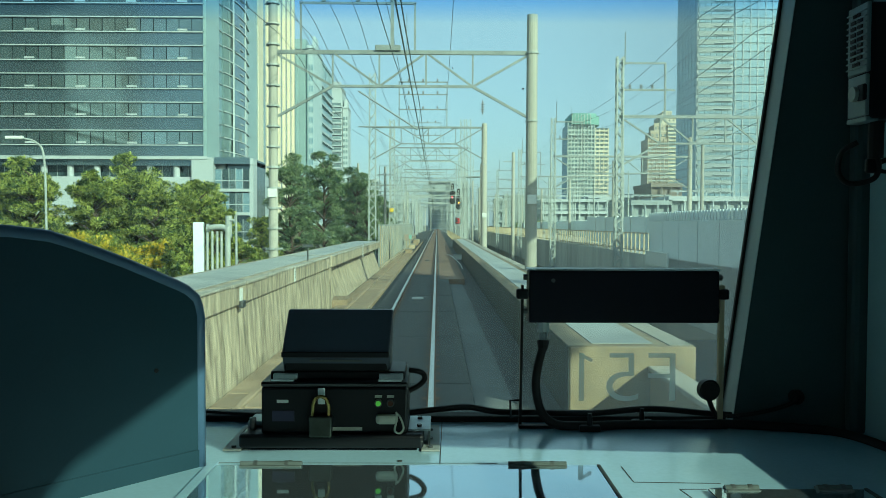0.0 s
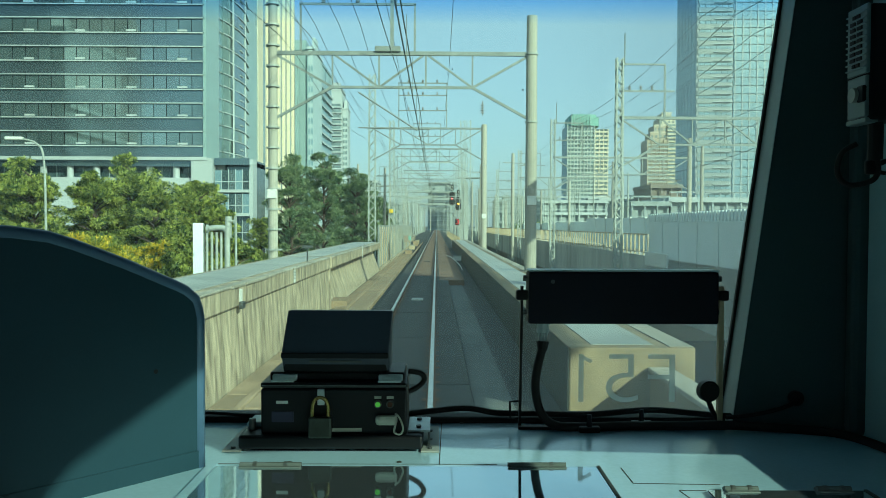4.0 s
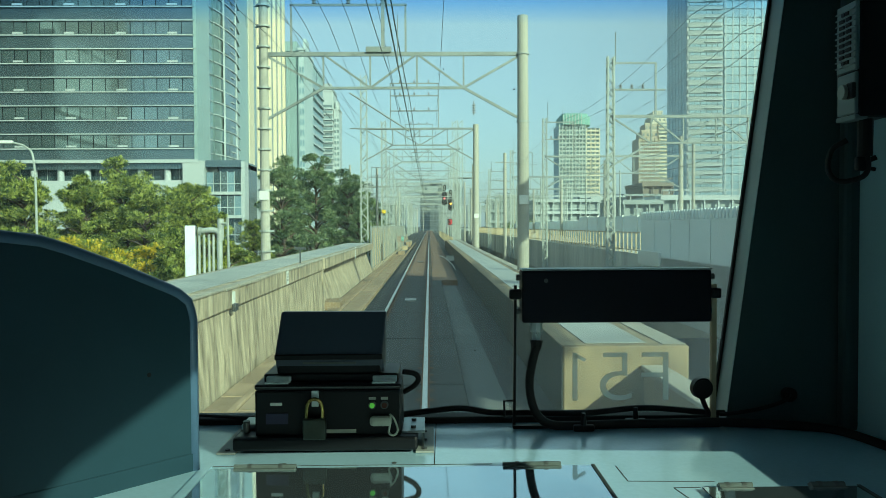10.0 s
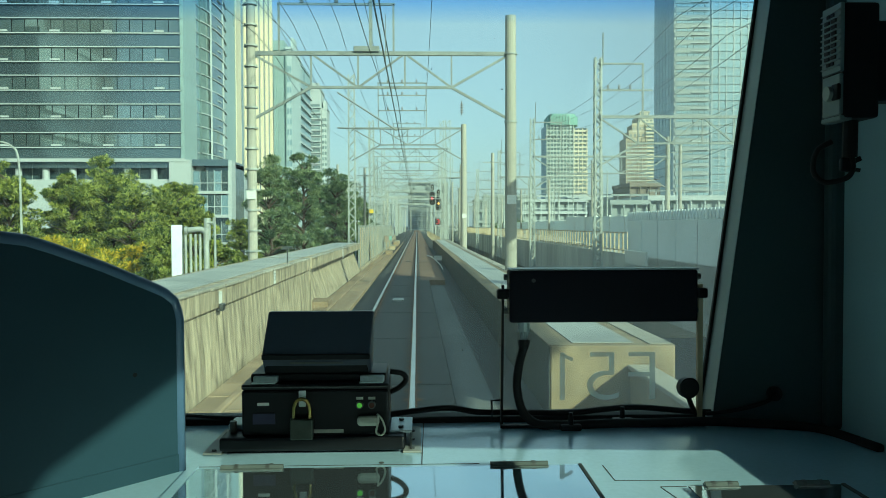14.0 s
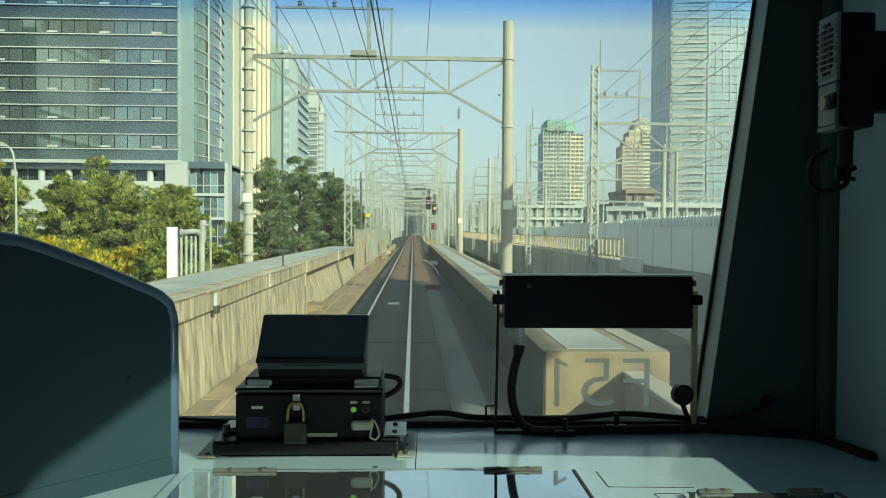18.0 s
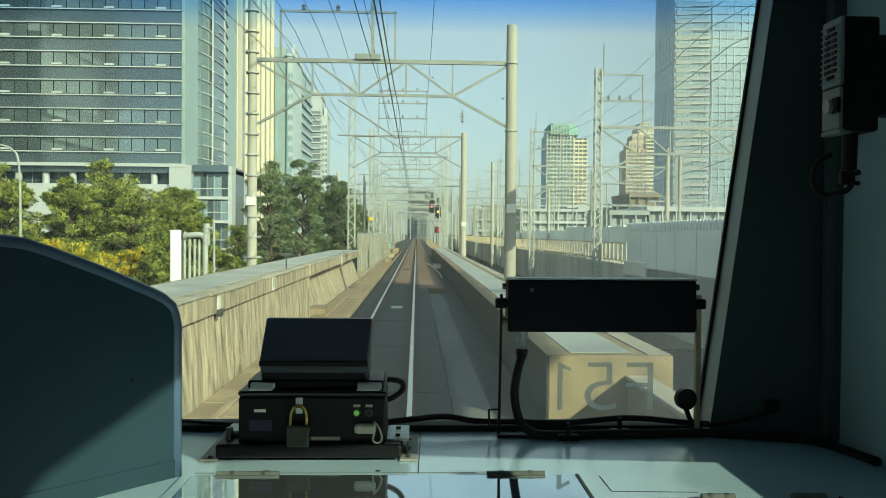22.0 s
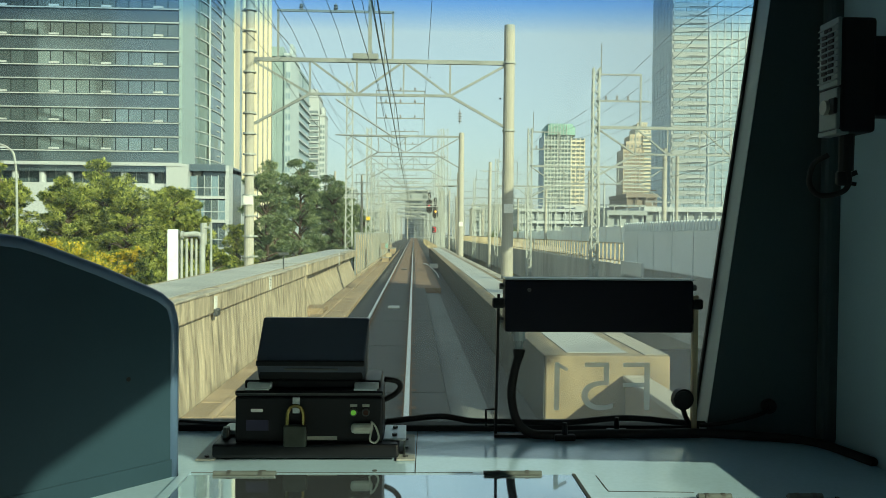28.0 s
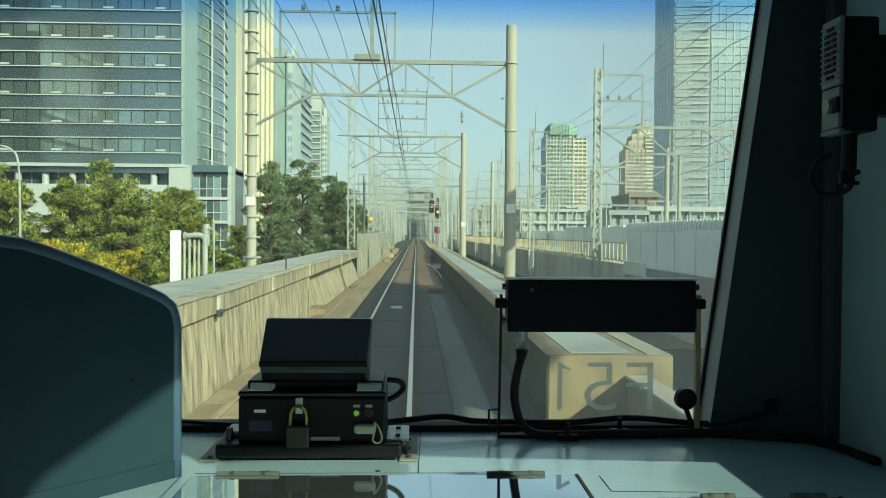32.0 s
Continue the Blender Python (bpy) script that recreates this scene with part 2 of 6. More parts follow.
tower_glass = mat("tower_glass", (0.27, 0.34, 0.35), 0.06, metal=0.8, var=0.3, scale=0.08, fine=0.8, bump=0.012, piece=0.16, ior=1.9)
pale_cladding = mat("pale_cladding", (0.42, 0.46, 0.47), 0.5, var=0.12, scale=0.1, fine=2, bump=0.05, piece=0.04, dark=0.8)
spandrel = mat("spandrel", (0.15, 0.2, 0.235), 0.12, metal=0.7, var=0.2, scale=0.1, fine=0.6, bump=0.0, piece=0.12, dark=0.75)
bay_glass = mat("bay_glass", (0.26, 0.34, 0.33), 0.12, metal=0.6, var=0.2, scale=0.1, fine=2, bump=0.0, ior=1.7)
spandrel_dark = mat("spandrel_dark", (0.05, 0.058, 0.06), 0.5, var=0.2, scale=0.1, fine=2, bump=0.0)
corner_glass = mat("corner_glass", (0.29, 0.38, 0.38), 0.3, metal=0.1, var=0.15, scale=0.1, fine=2, bump=0.0, dark=0.8)
# far-tower colours lightened and blued: distance haze is painted in
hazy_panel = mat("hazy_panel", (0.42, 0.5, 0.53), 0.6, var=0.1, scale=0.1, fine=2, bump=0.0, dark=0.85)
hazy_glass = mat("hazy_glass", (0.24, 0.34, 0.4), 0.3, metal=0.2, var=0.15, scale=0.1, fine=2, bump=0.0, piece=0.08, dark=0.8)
hazy_flank = mat("hazy_flank", (0.5, 0.6, 0.64), 0.4, var=0.12, scale=0.1, fine=2, bump=0.0, piece=0.06, dark=0.85)
# lighter copy of galvanised; on the masts it paints in sun and haze
galvanised_pale = mat("galvanised_pale", (0.4, 0.43, 0.4), 0.6, metal=0.15, var=0.2, scale=2, fine=30, bump=0.05)
tower_grey = mat("tower_grey", (0.42, 0.46, 0.43), 0.7, var=0.15, scale=0.1, fine=2, bump=0.05, dark=0.8)
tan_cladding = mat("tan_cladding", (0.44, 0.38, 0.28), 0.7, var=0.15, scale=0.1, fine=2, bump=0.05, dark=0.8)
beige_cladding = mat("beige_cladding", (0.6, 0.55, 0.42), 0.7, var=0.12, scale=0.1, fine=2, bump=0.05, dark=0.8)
grey_cladding = mat("grey_cladding", (0.3, 0.34, 0.34), 0.6, var=0.12, scale=0.1, fine=2, bump=0.05, dark=0.8)
shop_glass = mat("shop_glass", (0.05, 0.08, 0.09), 0.12, metal=0.2, var=0.3, scale=0.4, fine=2, bump=0.0, ior=1.7)
blue_glass = mat("blue_glass", (0.24, 0.35, 0.41), 0.2, metal=0.3, var=0.25, scale=0.1, fine=2, bump=0.0, piece=0.2, ior=1.9)
# window tone lightened to put in far haze and sky reflection
window_dark = mat("window_dark", (0.22, 0.28, 0.29), 0.15, metal=0.1, var=0.3, scale=0.2, fine=2, bump=0.0, piece=0.3, ior=1.7)
green_roof = mat("green_roof", (0.2, 0.36, 0.32), 0.5, var=0.15, scale=0.2, fine=3, bump=0.05)
brown_wall = mat("brown_wall", (0.25, 0.22, 0.18), 0.8, var=0.2, scale=0.2, fine=3, bump=0.05)
signal_black = mat("signal_black", (0.02, 0.02, 0.02), 0.5, var=0.1, scale=3, fine=30, bump=0.02)
lamp_red = glowing("lamp_red", (1.0, 0.05, 0.06), 3.0)
figure_red = glowing("figure_red", (0.5, 0.03, 0.03), 0.5)
lamp_amber = glowing("lamp_amber", (1.0, 0.35, 0.03), 2.5)
net_frame = mat("net_frame", (0.42, 0.58, 0.48), 0.6, var=0.35, scale=0.8, fine=20, bump=0.15, dark=0.4)
yellow_paint = mat("yellow_paint", (0.7, 0.5, 0.04), 0.5, var=0.12, scale=3, fine=30, bump=0.02)
red_paint = mat("red_paint", (0.4, 0.05, 0.04), 0.4, var=0.1, scale=3, fine=30, bump=0.0)


def leaf_material(name, low, high):
    """Foliage that varies from clump to clump and lets some light through."""
    m = bpy.data.materials.new(name)
    m.use_nodes = True
    nt = m.node_tree
    b = nt.nodes["Principled BSDF"]
    geo = nt.nodes.new("ShaderNodeNewGeometry")
    ramp = nt.nodes.new("ShaderNodeValToRGB")
    ramp.color_ramp.elements[0].position, ramp.color_ramp.elements[1].position = 0.25, 0.95
    ramp.color_ramp.elements[0].color, ramp.color_ramp.elements[1].color = (*low, 1), (*high, 1)
    nt.links.new(geo.outputs["Random Per Island"], ramp.inputs[0])
    nt.links.new(ramp.outputs[0], b.inputs["Base Color"])
    b.inputs["Roughness"].default_value = 0.6
    tr = nt.nodes.new("ShaderNodeBsdfTranslucent")
    nt.links.new(ramp.outputs[0], tr.inputs[0])
    mx = nt.nodes.new("ShaderNodeMixShader")
    mx.inputs[0].default_value = 0.26
    nt.links.new(b.outputs[0], mx.inputs[1])
    nt.links.new(tr.outputs[0], mx.inputs[2])
    nt.links.new(mx.outputs[0], nt.nodes["Material Output"].inputs[0])
    return m


pine_leaf = leaf_material("pine_leaf", (0.035, 0.07, 0.02), (0.55, 0.59, 0.12))
dark_leaf = leaf_material("dark_leaf", (0.07, 0.12, 0.06), (0.34, 0.4, 0.19))
green_leaf = leaf_material("green_leaf", (0.07, 0.14, 0.02), (0.34, 0.42, 0.08))
net_green = mat("net_green", (0.05, 0.34, 0.28), 0.8, var=0.15, scale=1, fine=30, bump=0.1)
yellow_leaf = leaf_material("yellow_leaf", (0.16, 0.2, 0.03), (0.9, 0.68, 0.04))


def film_material(name, color):
    """A frosted film that glows with the light behind it."""
    m = bpy.data.materials.new(name)
    m.use_nodes = True
    nt = m.node_tree
    tr = nt.nodes.new("ShaderNodeBsdfTranslucent")
    tr.inputs[0].default_value = (*color, 1)
    mx = nt.nodes.new("ShaderNodeMixShader")
    mx.inputs[0].default_value = 0.75
    nt.nodes["Principled BSDF"].inputs["Base Color"].default_value = (*color, 1)
    nt.links.new(nt.nodes["Principled BSDF"].outputs[0], mx.inputs[1])
    nt.links.new(tr.outputs[0], mx.inputs[2])
    thin = nt.nodes.new("ShaderNodeMixShader")
    thin.inputs[0].default_value = 0.55
    nt.links.new(nt.nodes.new("ShaderNodeBsdfTransparent").outputs[0], thin.inputs[1])
    nt.links.new(mx.outputs[0], thin.inputs[2])
    nt.links.new(thin.outputs[0], nt.nodes["Material Output"].inputs[0])
    return m


sticker = film_material("sticker", (0.86, 0.92, 0.9))


def pane_material(name, tint_low, tint_high, z0, z1):
    """Clear glass with a tinted band at its head and a dusty film imitating haze."""
    m = bpy.data.materials.new(name)
    m.use_nodes = True
    nt = m.node_tree
    nt.nodes.remove(nt.nodes["Principled BSDF"])
    geo = nt.nodes.new("ShaderNodeNewGeometry")
    sep = nt.nodes.new("ShaderNodeSeparateXYZ")
    nt.links.new(geo.outputs["Position"], sep.inputs[0])
    mr = nt.nodes.new("ShaderNodeMapRange")
    mr.inputs[1].default_value, mr.inputs[2].default_value = z0, z1
    nt.links.new(sep.outputs[2], mr.inputs[0])
    ramp = nt.nodes.new("ShaderNodeValToRGB")
    ramp.color_ramp.elements[0].color, ramp.color_ramp.elements[1].color = (*tint_low, 1), (*tint_high, 1)
    nt.links.new(mr.outputs[0], ramp.inputs[0])
    clear = nt.nodes.new("ShaderNodeBsdfTransparent")
    nt.links.new(ramp.outputs[0], clear.inputs[0])
    gloss = nt.nodes.new("ShaderNodeBsdfGlossy")
    gloss.inputs["Roughness"].default_value = 0.02
    fr = nt.nodes.new("ShaderNodeFresnel")
    fr.inputs[0].default_value = 1.3
    a = nt.nodes.new("ShaderNodeMixShader")
    nt.links.new(fr.outputs[0], a.inputs[0])
    nt.links.new(clear.outputs[0], a.inputs[1])
    nt.links.new(gloss.outputs[0], a.inputs[2])
    dust_haze = nt.nodes.new("ShaderNodeBsdfTranslucent")
    dust_haze.inputs[0].default_value = (0.84, 0.9, 0.9, 1)
    film = nt.nodes.new("ShaderNodeTexNoise")
    film.inputs["Scale"].default_value = 3.0
    nt.links.new(geo.outputs["Position"], film.inputs["Vector"])
    fm = nt.nodes.new("ShaderNodeMapRange")
    fm.inputs[3].default_value, fm.inputs[4].default_value = 0.02, 0.065
    nt.links.new(film.outputs["Fac"], fm.inputs[0])
    side = nt.nodes.new("ShaderNodeMapRange")  # film thickens to the right, a veil that imitates haze
    side.interpolation_type = "SMOOTHSTEP"
    side.inputs[1].default_value, side.inputs[2].default_value, side.inputs[4].default_value = 0.15, 0.62, 0.13
    nt.links.new(sep.outputs[0], side.inputs[0])
    both = nt.nodes.new("ShaderNodeMath")
    nt.links.new(fm.outputs[0], both.inputs[0])
    nt.links.new(side.outputs[0], both.inputs[1])
    c = nt.nodes.new("ShaderNodeMixShader")
    nt.links.new(both.outputs[0], c.inputs[0])
    nt.links.new(a.outputs[0], c.inputs[1])
    nt.links.new(dust_haze.outputs[0], c.inputs[2])
    nt.links.new(c.outputs[0], nt.nodes["Material Output"].inputs[0])
    return m


def tinted_pane(name, color):
    """Clear tinted glass with a faint gloss."""
    m = bpy.data.materials.new(name)
    m.use_nodes = True
    nt = m.node_tree
    nt.nodes.remove(nt.nodes["Principled BSDF"])
    clear = nt.nodes.new("ShaderNodeBsdfTransparent")
    clear.inputs[0].default_value = (*color, 1)
    gloss = nt.nodes.new("ShaderNodeBsdfGlossy")
    gloss.inputs["Roughness"].default_value = 0.03
    mx = nt.nodes.new("ShaderNodeMixShader")
    mx.inputs[0].default_value = 0.06
    nt.links.new(clear.outputs[0], mx.inputs[1])
    nt.links.new(gloss.outputs[0], mx.inputs[2])
    nt.links.new(mx.outputs[0], nt.nodes["Material Output"].inputs[0])
    return m


glass_front = pane_material("glass_front", (0.9, 0.98, 0.96), (0.5, 0.74, 1.0), 2.6, 2.665)

# ---- ground, track and walls ----
GROUND = -4.0
solid("ground", box(-2500, 2500, -400, 4500, GROUND - 0.5, GROUND), asphalt, "grey asphalt ground of the city below the railway", "ground", kind="structure")

DECK = -0.38
deck = thing("track_bed", "concrete railway viaduct deck carrying one track", "track bed", kind="structure")
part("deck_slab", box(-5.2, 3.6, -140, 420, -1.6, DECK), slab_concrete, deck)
# brown strips begin where the bed turns sunlit; the lit tone is painted
part("rust_strip", box(-1.0, -0.17, 38, 420, DECK - 0.02, -0.148), rust_strip, deck, "rust-brown strip between the rails, sunlit tone painted in")
part("rust_strip", box(0.12, 1.2, 35, 420, DECK - 0.02, -0.145), rust_strip, deck, "rust-brown strip beside the rail, sunlit tone painted in")
part("drain_strip", box(0.52, 1.12, -5, 38, DECK - 0.02, DECK + 0.012, 0.006), strip_concrete, deck, "pale concrete drain cover strip")
for rx in (-1.145, -0.07):
    rail = thing("rail", "steel running rail with a bright worn head", "rail", at=(rx, 0, 0), group="rails")
    part("rail_head", box(-0.036, 0.036, -140, 420, -0.045, 0.0, 0.01), rail_steel, rail, "bright polished rail head")
    part("rail_web", box(-0.01, 0.01, -140, 420, -0.125, -0.045), rail_rust, rail)
    part("rail_foot", box(-0.065, 0.065, -140, 420, -0.15, -0.125), rail_rust, rail)
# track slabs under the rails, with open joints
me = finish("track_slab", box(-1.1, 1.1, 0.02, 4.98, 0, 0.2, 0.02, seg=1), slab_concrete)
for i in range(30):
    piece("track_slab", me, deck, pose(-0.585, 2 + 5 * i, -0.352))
# rail fasteners
me = finish("rail_clip", box(-0.13, 0.13, -0.07, 0.07, 0, 0.02, 0.008, seg=1), rail_rust)
for rx in (-1.145, -0.07):
    for i in range(70):
        piece("rail_clip", me, deck, pose(rx, 6 + 0.62 * i, -0.168))
# small pale marker between the rails
part("balise", box(-0.78, -0.42, 25.3, 25.9, -0.155, -0.1, 0.02), cover_sheet, deck, "pale flat track marker")
part("balise", box(-0.78, -0.42, 52.3, 53.0, -0.155, -0.1, 0.02), steel_dark, deck, "dark flat track marker")

walk_l = thing("walkway", "sunlit concrete walkway with cable trough lids beside the track", "walkway", kind="structure")
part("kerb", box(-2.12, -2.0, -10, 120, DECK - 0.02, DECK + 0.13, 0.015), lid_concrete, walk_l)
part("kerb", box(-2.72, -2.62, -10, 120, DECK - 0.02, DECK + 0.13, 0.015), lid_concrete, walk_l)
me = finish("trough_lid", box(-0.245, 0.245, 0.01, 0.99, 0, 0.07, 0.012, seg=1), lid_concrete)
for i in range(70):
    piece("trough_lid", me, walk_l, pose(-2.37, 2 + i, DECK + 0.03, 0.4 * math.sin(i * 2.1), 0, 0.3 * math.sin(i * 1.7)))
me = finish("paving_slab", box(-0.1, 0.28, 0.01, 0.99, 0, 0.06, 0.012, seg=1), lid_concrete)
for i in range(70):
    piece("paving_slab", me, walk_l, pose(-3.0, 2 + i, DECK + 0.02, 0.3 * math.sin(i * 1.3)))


def parapet_left(y0, y1, lean):
    w = thing("wall_parapet", "weathered concrete parapet wall with streaked face and sheet-metal coping", "wall", at=(0, y0, 0), group="parapet walls", kind="structure")
    n = y1 - y0
    part("base", prism([(-3.24 - lean, 0, 0.88), (-3.24 + 0.06, 0, DECK - 0.1), (-4.7, 0, DECK - 0.1), (-4.7, 0, 0.88)], (0, n, 0)), concrete, w)
    part("coping", box(-4.75, -3.2, 0, n, 0.88, 1.235, 0.025), concrete, w, "streaked concrete coping band")
    rng = random.Random(int(y0) + 99)
    for i in range(int(n / 0.9)):
        d = 0.9 * i + 0.05
        part("lip_stone", box(-3.33, -3.17 + rng.uniform(-0.015, 0.01), d, d + 0.84 + rng.uniform(-0.05, 0.03), 1.2 + rng.uniform(-0.01, 0.01), 1.243, 0.008, seg=1), concrete_top, w)
    k = int(n // 2.4)
    me = finish("cover_plate", box(-0.55, 0.55, 0.01, n / k - 0.01, 0, 0.012, 0.003, seg=1), cover_sheet)
    for i in range(k):
        piece("cover_plate", me, w, pose(-4.02, i * n / k, 1.236))
    return w


parapet_left(-8, 24.6, 0.03)
old_wall = thing("wall_parapet", "long weathered concrete parapet wall with upright joints", "wall", group="parapet walls", kind="structure")
me = finish("wall_panel", box(-3.46, -3.24, 0.015, 3.985, DECK - 0.1, 1.0, 0.012, seg=1), concrete)
for i in range(32):
    piece("wall_panel", me, old_wall, pose(0, -136 + 4 * i, 0))
far_wall = parapet_left(25.0, 46.0, 0.42)
part("buttress", box(-4.6, -3.22, -0.35, 0.0, DECK - 0.1, 0.87, 0.02), concrete, far_wall)
part("ledge", box(-3.6, -2.75, 0.1, 1.4, DECK, DECK + 0.25, 0.02), lid_concrete, far_wall)
# small plates on the wall
for y, w, h, m in ((13.3, 0.2, 0.2, label_white), (18.35, 0.24, 0.3, label_white), (35.2, 0.36, 0.5, label_white)):
    t = thing("marker_plate", "small white marker plate with dark marks on the concrete wall", "sign", at=(-3.195, y, 1.05), group="wall plates")
    part("plate", box(0.0, 0.012, -w / 2, w / 2, -h / 2, h / 2, 0.004), m, t)
    for j in range(3 if y > 14 else 0):
        part("mark", box(0.012, 0.016, -w * 0.25, w * 0.25, h * (0.22 - j * 0.22), h * (0.32 - j * 0.22)), seam_dark, t)
t = thing("wall_lamp", "small white and grey box fitting on the parapet wall", "fitting", at=(-3.195, 13.3, 0.93))
part("box_body", box(0, 0.06, -0.11, 0.11, -0.1, 0.02, 0.01), steel_dark, t)
tee = thing("post", "short dark tee-headed post standing on the wall coping", "post", at=(-3.4, 21.5, 1.24))
part("tee_post", bar((0, 0, 0), (0, 0, 0.34), 0.035, 0.035), steel_dark, tee)
part("tee_head", box(-0.14, 0.14, -0.03, 0.03, 0.34, 0.42, 0.01), steel_dark, tee)
bent = thing("bent_pipe", "thin white bent pipe lying beside the track", "pipe")
part("pipe_run", tube(curve_points([(0.75, 62, -0.1), (0.95, 58, 0.0), (1.15, 53, -0.02), (1.38, 48, -0.14), (1.45, 46, -0.3)], 5), 0.026, 8), label_white, bent)

# ---- right parapet ----
near_right = thing("wall_parapet", "shaded low concrete parapet wall with a sunlit top", "wall", group="parapet walls", kind="structure")
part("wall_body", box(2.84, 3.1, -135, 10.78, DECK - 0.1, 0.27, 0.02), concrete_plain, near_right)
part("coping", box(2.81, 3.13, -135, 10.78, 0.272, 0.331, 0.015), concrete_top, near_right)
right_wall = thing("wall_parapet", "broad concrete parapet wall topped with grey cover sheets", "wall", group="parapet walls", kind="structure")
part("wall_body", box(1.775, 3.46, 10.8, 92, DECK - 0.1, 0.585, 0.02), concrete_plain, right_wall)
# thin dark facing: the side turned from the sun has its shade painted
part("wall_face", box(1.755, 1.773, 10.82, 92, DECK - 0.1, 0.575), shaded_concrete, right_wall, "inner face with its shade painted dark")
part("edge_band", box(1.757, 2.08, 10.81, 92, 0.5855, 0.5935), concrete_plain, right_wall, "weathered edge band")
me = finish("cover_plate", box(-0.42, 0.42, 0.01, 2.39, 0, 0.012, 0.003, seg=1), cover_sheet)
for i in range(33):
    piece("cover_plate", me, right_wall, pose(2.52, 11.0 + 2.4 * i, 0.587, 0, 0, 0.4 * math.sin(i * 1.9)))
me = finish("coping_block", box(-0.16, 0.16, 0.005, 1.995, 0, 0.012, 0.004, seg=1), concrete_top)
for i in range(40):
    piece("coping_block", me, right_wall, pose(3.28, 10.85 + 2 * i, 0.587))
rail_r = thing("hand_railing", "weathered yellow steel railing along the viaduct edge", "railing", at=(2.6, 92, 0), group="railings")
for i in range(60):
    part("post", bar((0, i * 2, DECK), (0, i * 2, 0.85), 0.07, 0.07), rail_yellow, rail_r)
for z in (0.2, 0.52, 0.84):
    part("rail_bar", bar((0, 0, z), (0, 120, z), 0.05, 0.05), rail_yellow, rail_r)

# ---- fence on the left ----
fence = thing("panel_fence", "tall beige corrugated steel panel fence beside the track", "fence", at=(-3.35, 46.2, 0))


bm = bmesh.new()
for k in range(15):
    z = 0.02 + 0.152 * k
    prism([(0.0, 0.03, z), (0.05, 0.03, z + 0.02), (0.05, 0.03, z + 0.12), (0.0, 0.03, z + 0.145)], (0, 1.9, 0), bm)
me_p = finish("panel", bm, fence_steel)
me_b = finish("post", box(-0.06, 0.06, -0.04, 0.04, 0, 2.42, 0.01, seg=1), galvanised)
for i in range(30):
    piece("panel", me_p, fence, pose(0, 2 * i + 0.04, -0.2))
    piece("post", me_b, fence, pose(0.07, 2 * i, -0.2))
part("footing", box(-0.2, 0.2, 0, 60, DECK - 0.1, -0.2, 0.02), concrete, fence)

for x, y, h, m in ((-2.55, 84, 0.4, rail_yellow), (-2.5, 97, 0.6, lid_concrete), (-2.6, 108, 0.5, rail_yellow), (-2.4, 70, 0.35, lid_concrete), (1.5, 58, 0.3, label_white)):
    t = thing("trackside_box", "small weathered equipment box beside the track", "equipment box", at=(x, y, DECK + 0.1), group="trackside boxes")
    part("body", box(-0.3, 0.3, -0.25, 0.25, 0, h, 0.02), m, t)
    part("lid", box(-0.34, 0.34, -0.29, 0.29, h, h + 0.06, 0.015), galvanised, t)

# ---- overhead line poles and gantries ----
def ring_band(r):
    bm = bmesh.new()
    tube([(0, 0, -0.03), (0, 0, 0.03)], r + 0.014, 14, bm)
    box(r, r + 0.1, -0.04, 0.04, -0.028, 0.028, bm=bm)
    return finish("band", bm, galvanised_pale)


band_me = ring_band(0.22)


def concrete_pole(parent, x, y, z0, z1, bands=(), r=0.2, plate=None):
    p = part("pole", tube([(x, y, z0), (x, y, (z0 + z1) / 2), (x, y, z1)], r * 1.12, 16, r1=r * 0.95), pole_concrete, parent, smooth=False)
    for z in bands:
        piece("band", band_me, p, pose(x, y, z, 0, 0, 17 * z))
    if plate:
        q = part("number_plate", box(x - 0.16, x + 0.16, y - r - 0.05, y - r - 0.03, plate - 0.16, plate + 0.16, 0.005), label_white, p, "white plate with dark marks")
    return p


def lattice_post(parent, x, y, z0, z1, w=0.5):
    """Four angle legs with zigzag bracing on every side."""
    h = w / 2
    for sx in (-h, h):
        for sy in (-h, h):
            part("mast_leg", bar((x + sx, y + sy, z0), (x + sx * 0.8, y + sy * 0.8, z1), 0.07, 0.07), galvanised_pale, parent)
    bm, n = bmesh.new(), int((z1 - z0) / (w * 0.9))
    for i in range(n):
        a, c = z0 + (z1 - z0) * i / n, z0 + (z1 - z0) * (i + 1) / n
        k, j = 1 - 0.2 * i / n, 1 - 0.2 * (i + 1) / n
        s = 1 if i % 2 else -1
        for side in (-h, h):
            bar((x - s * h * k, y + side * k, a), (x + s * h * j, y + side * j, c), 0.045, 0.045, bm)
            bar((x + side * k, y - s * h * k, a), (x + side * j, y + s * h * j, c), 0.045, 0.045, bm)
    part("lattice_bracing", bm, galvanised_pale, parent)


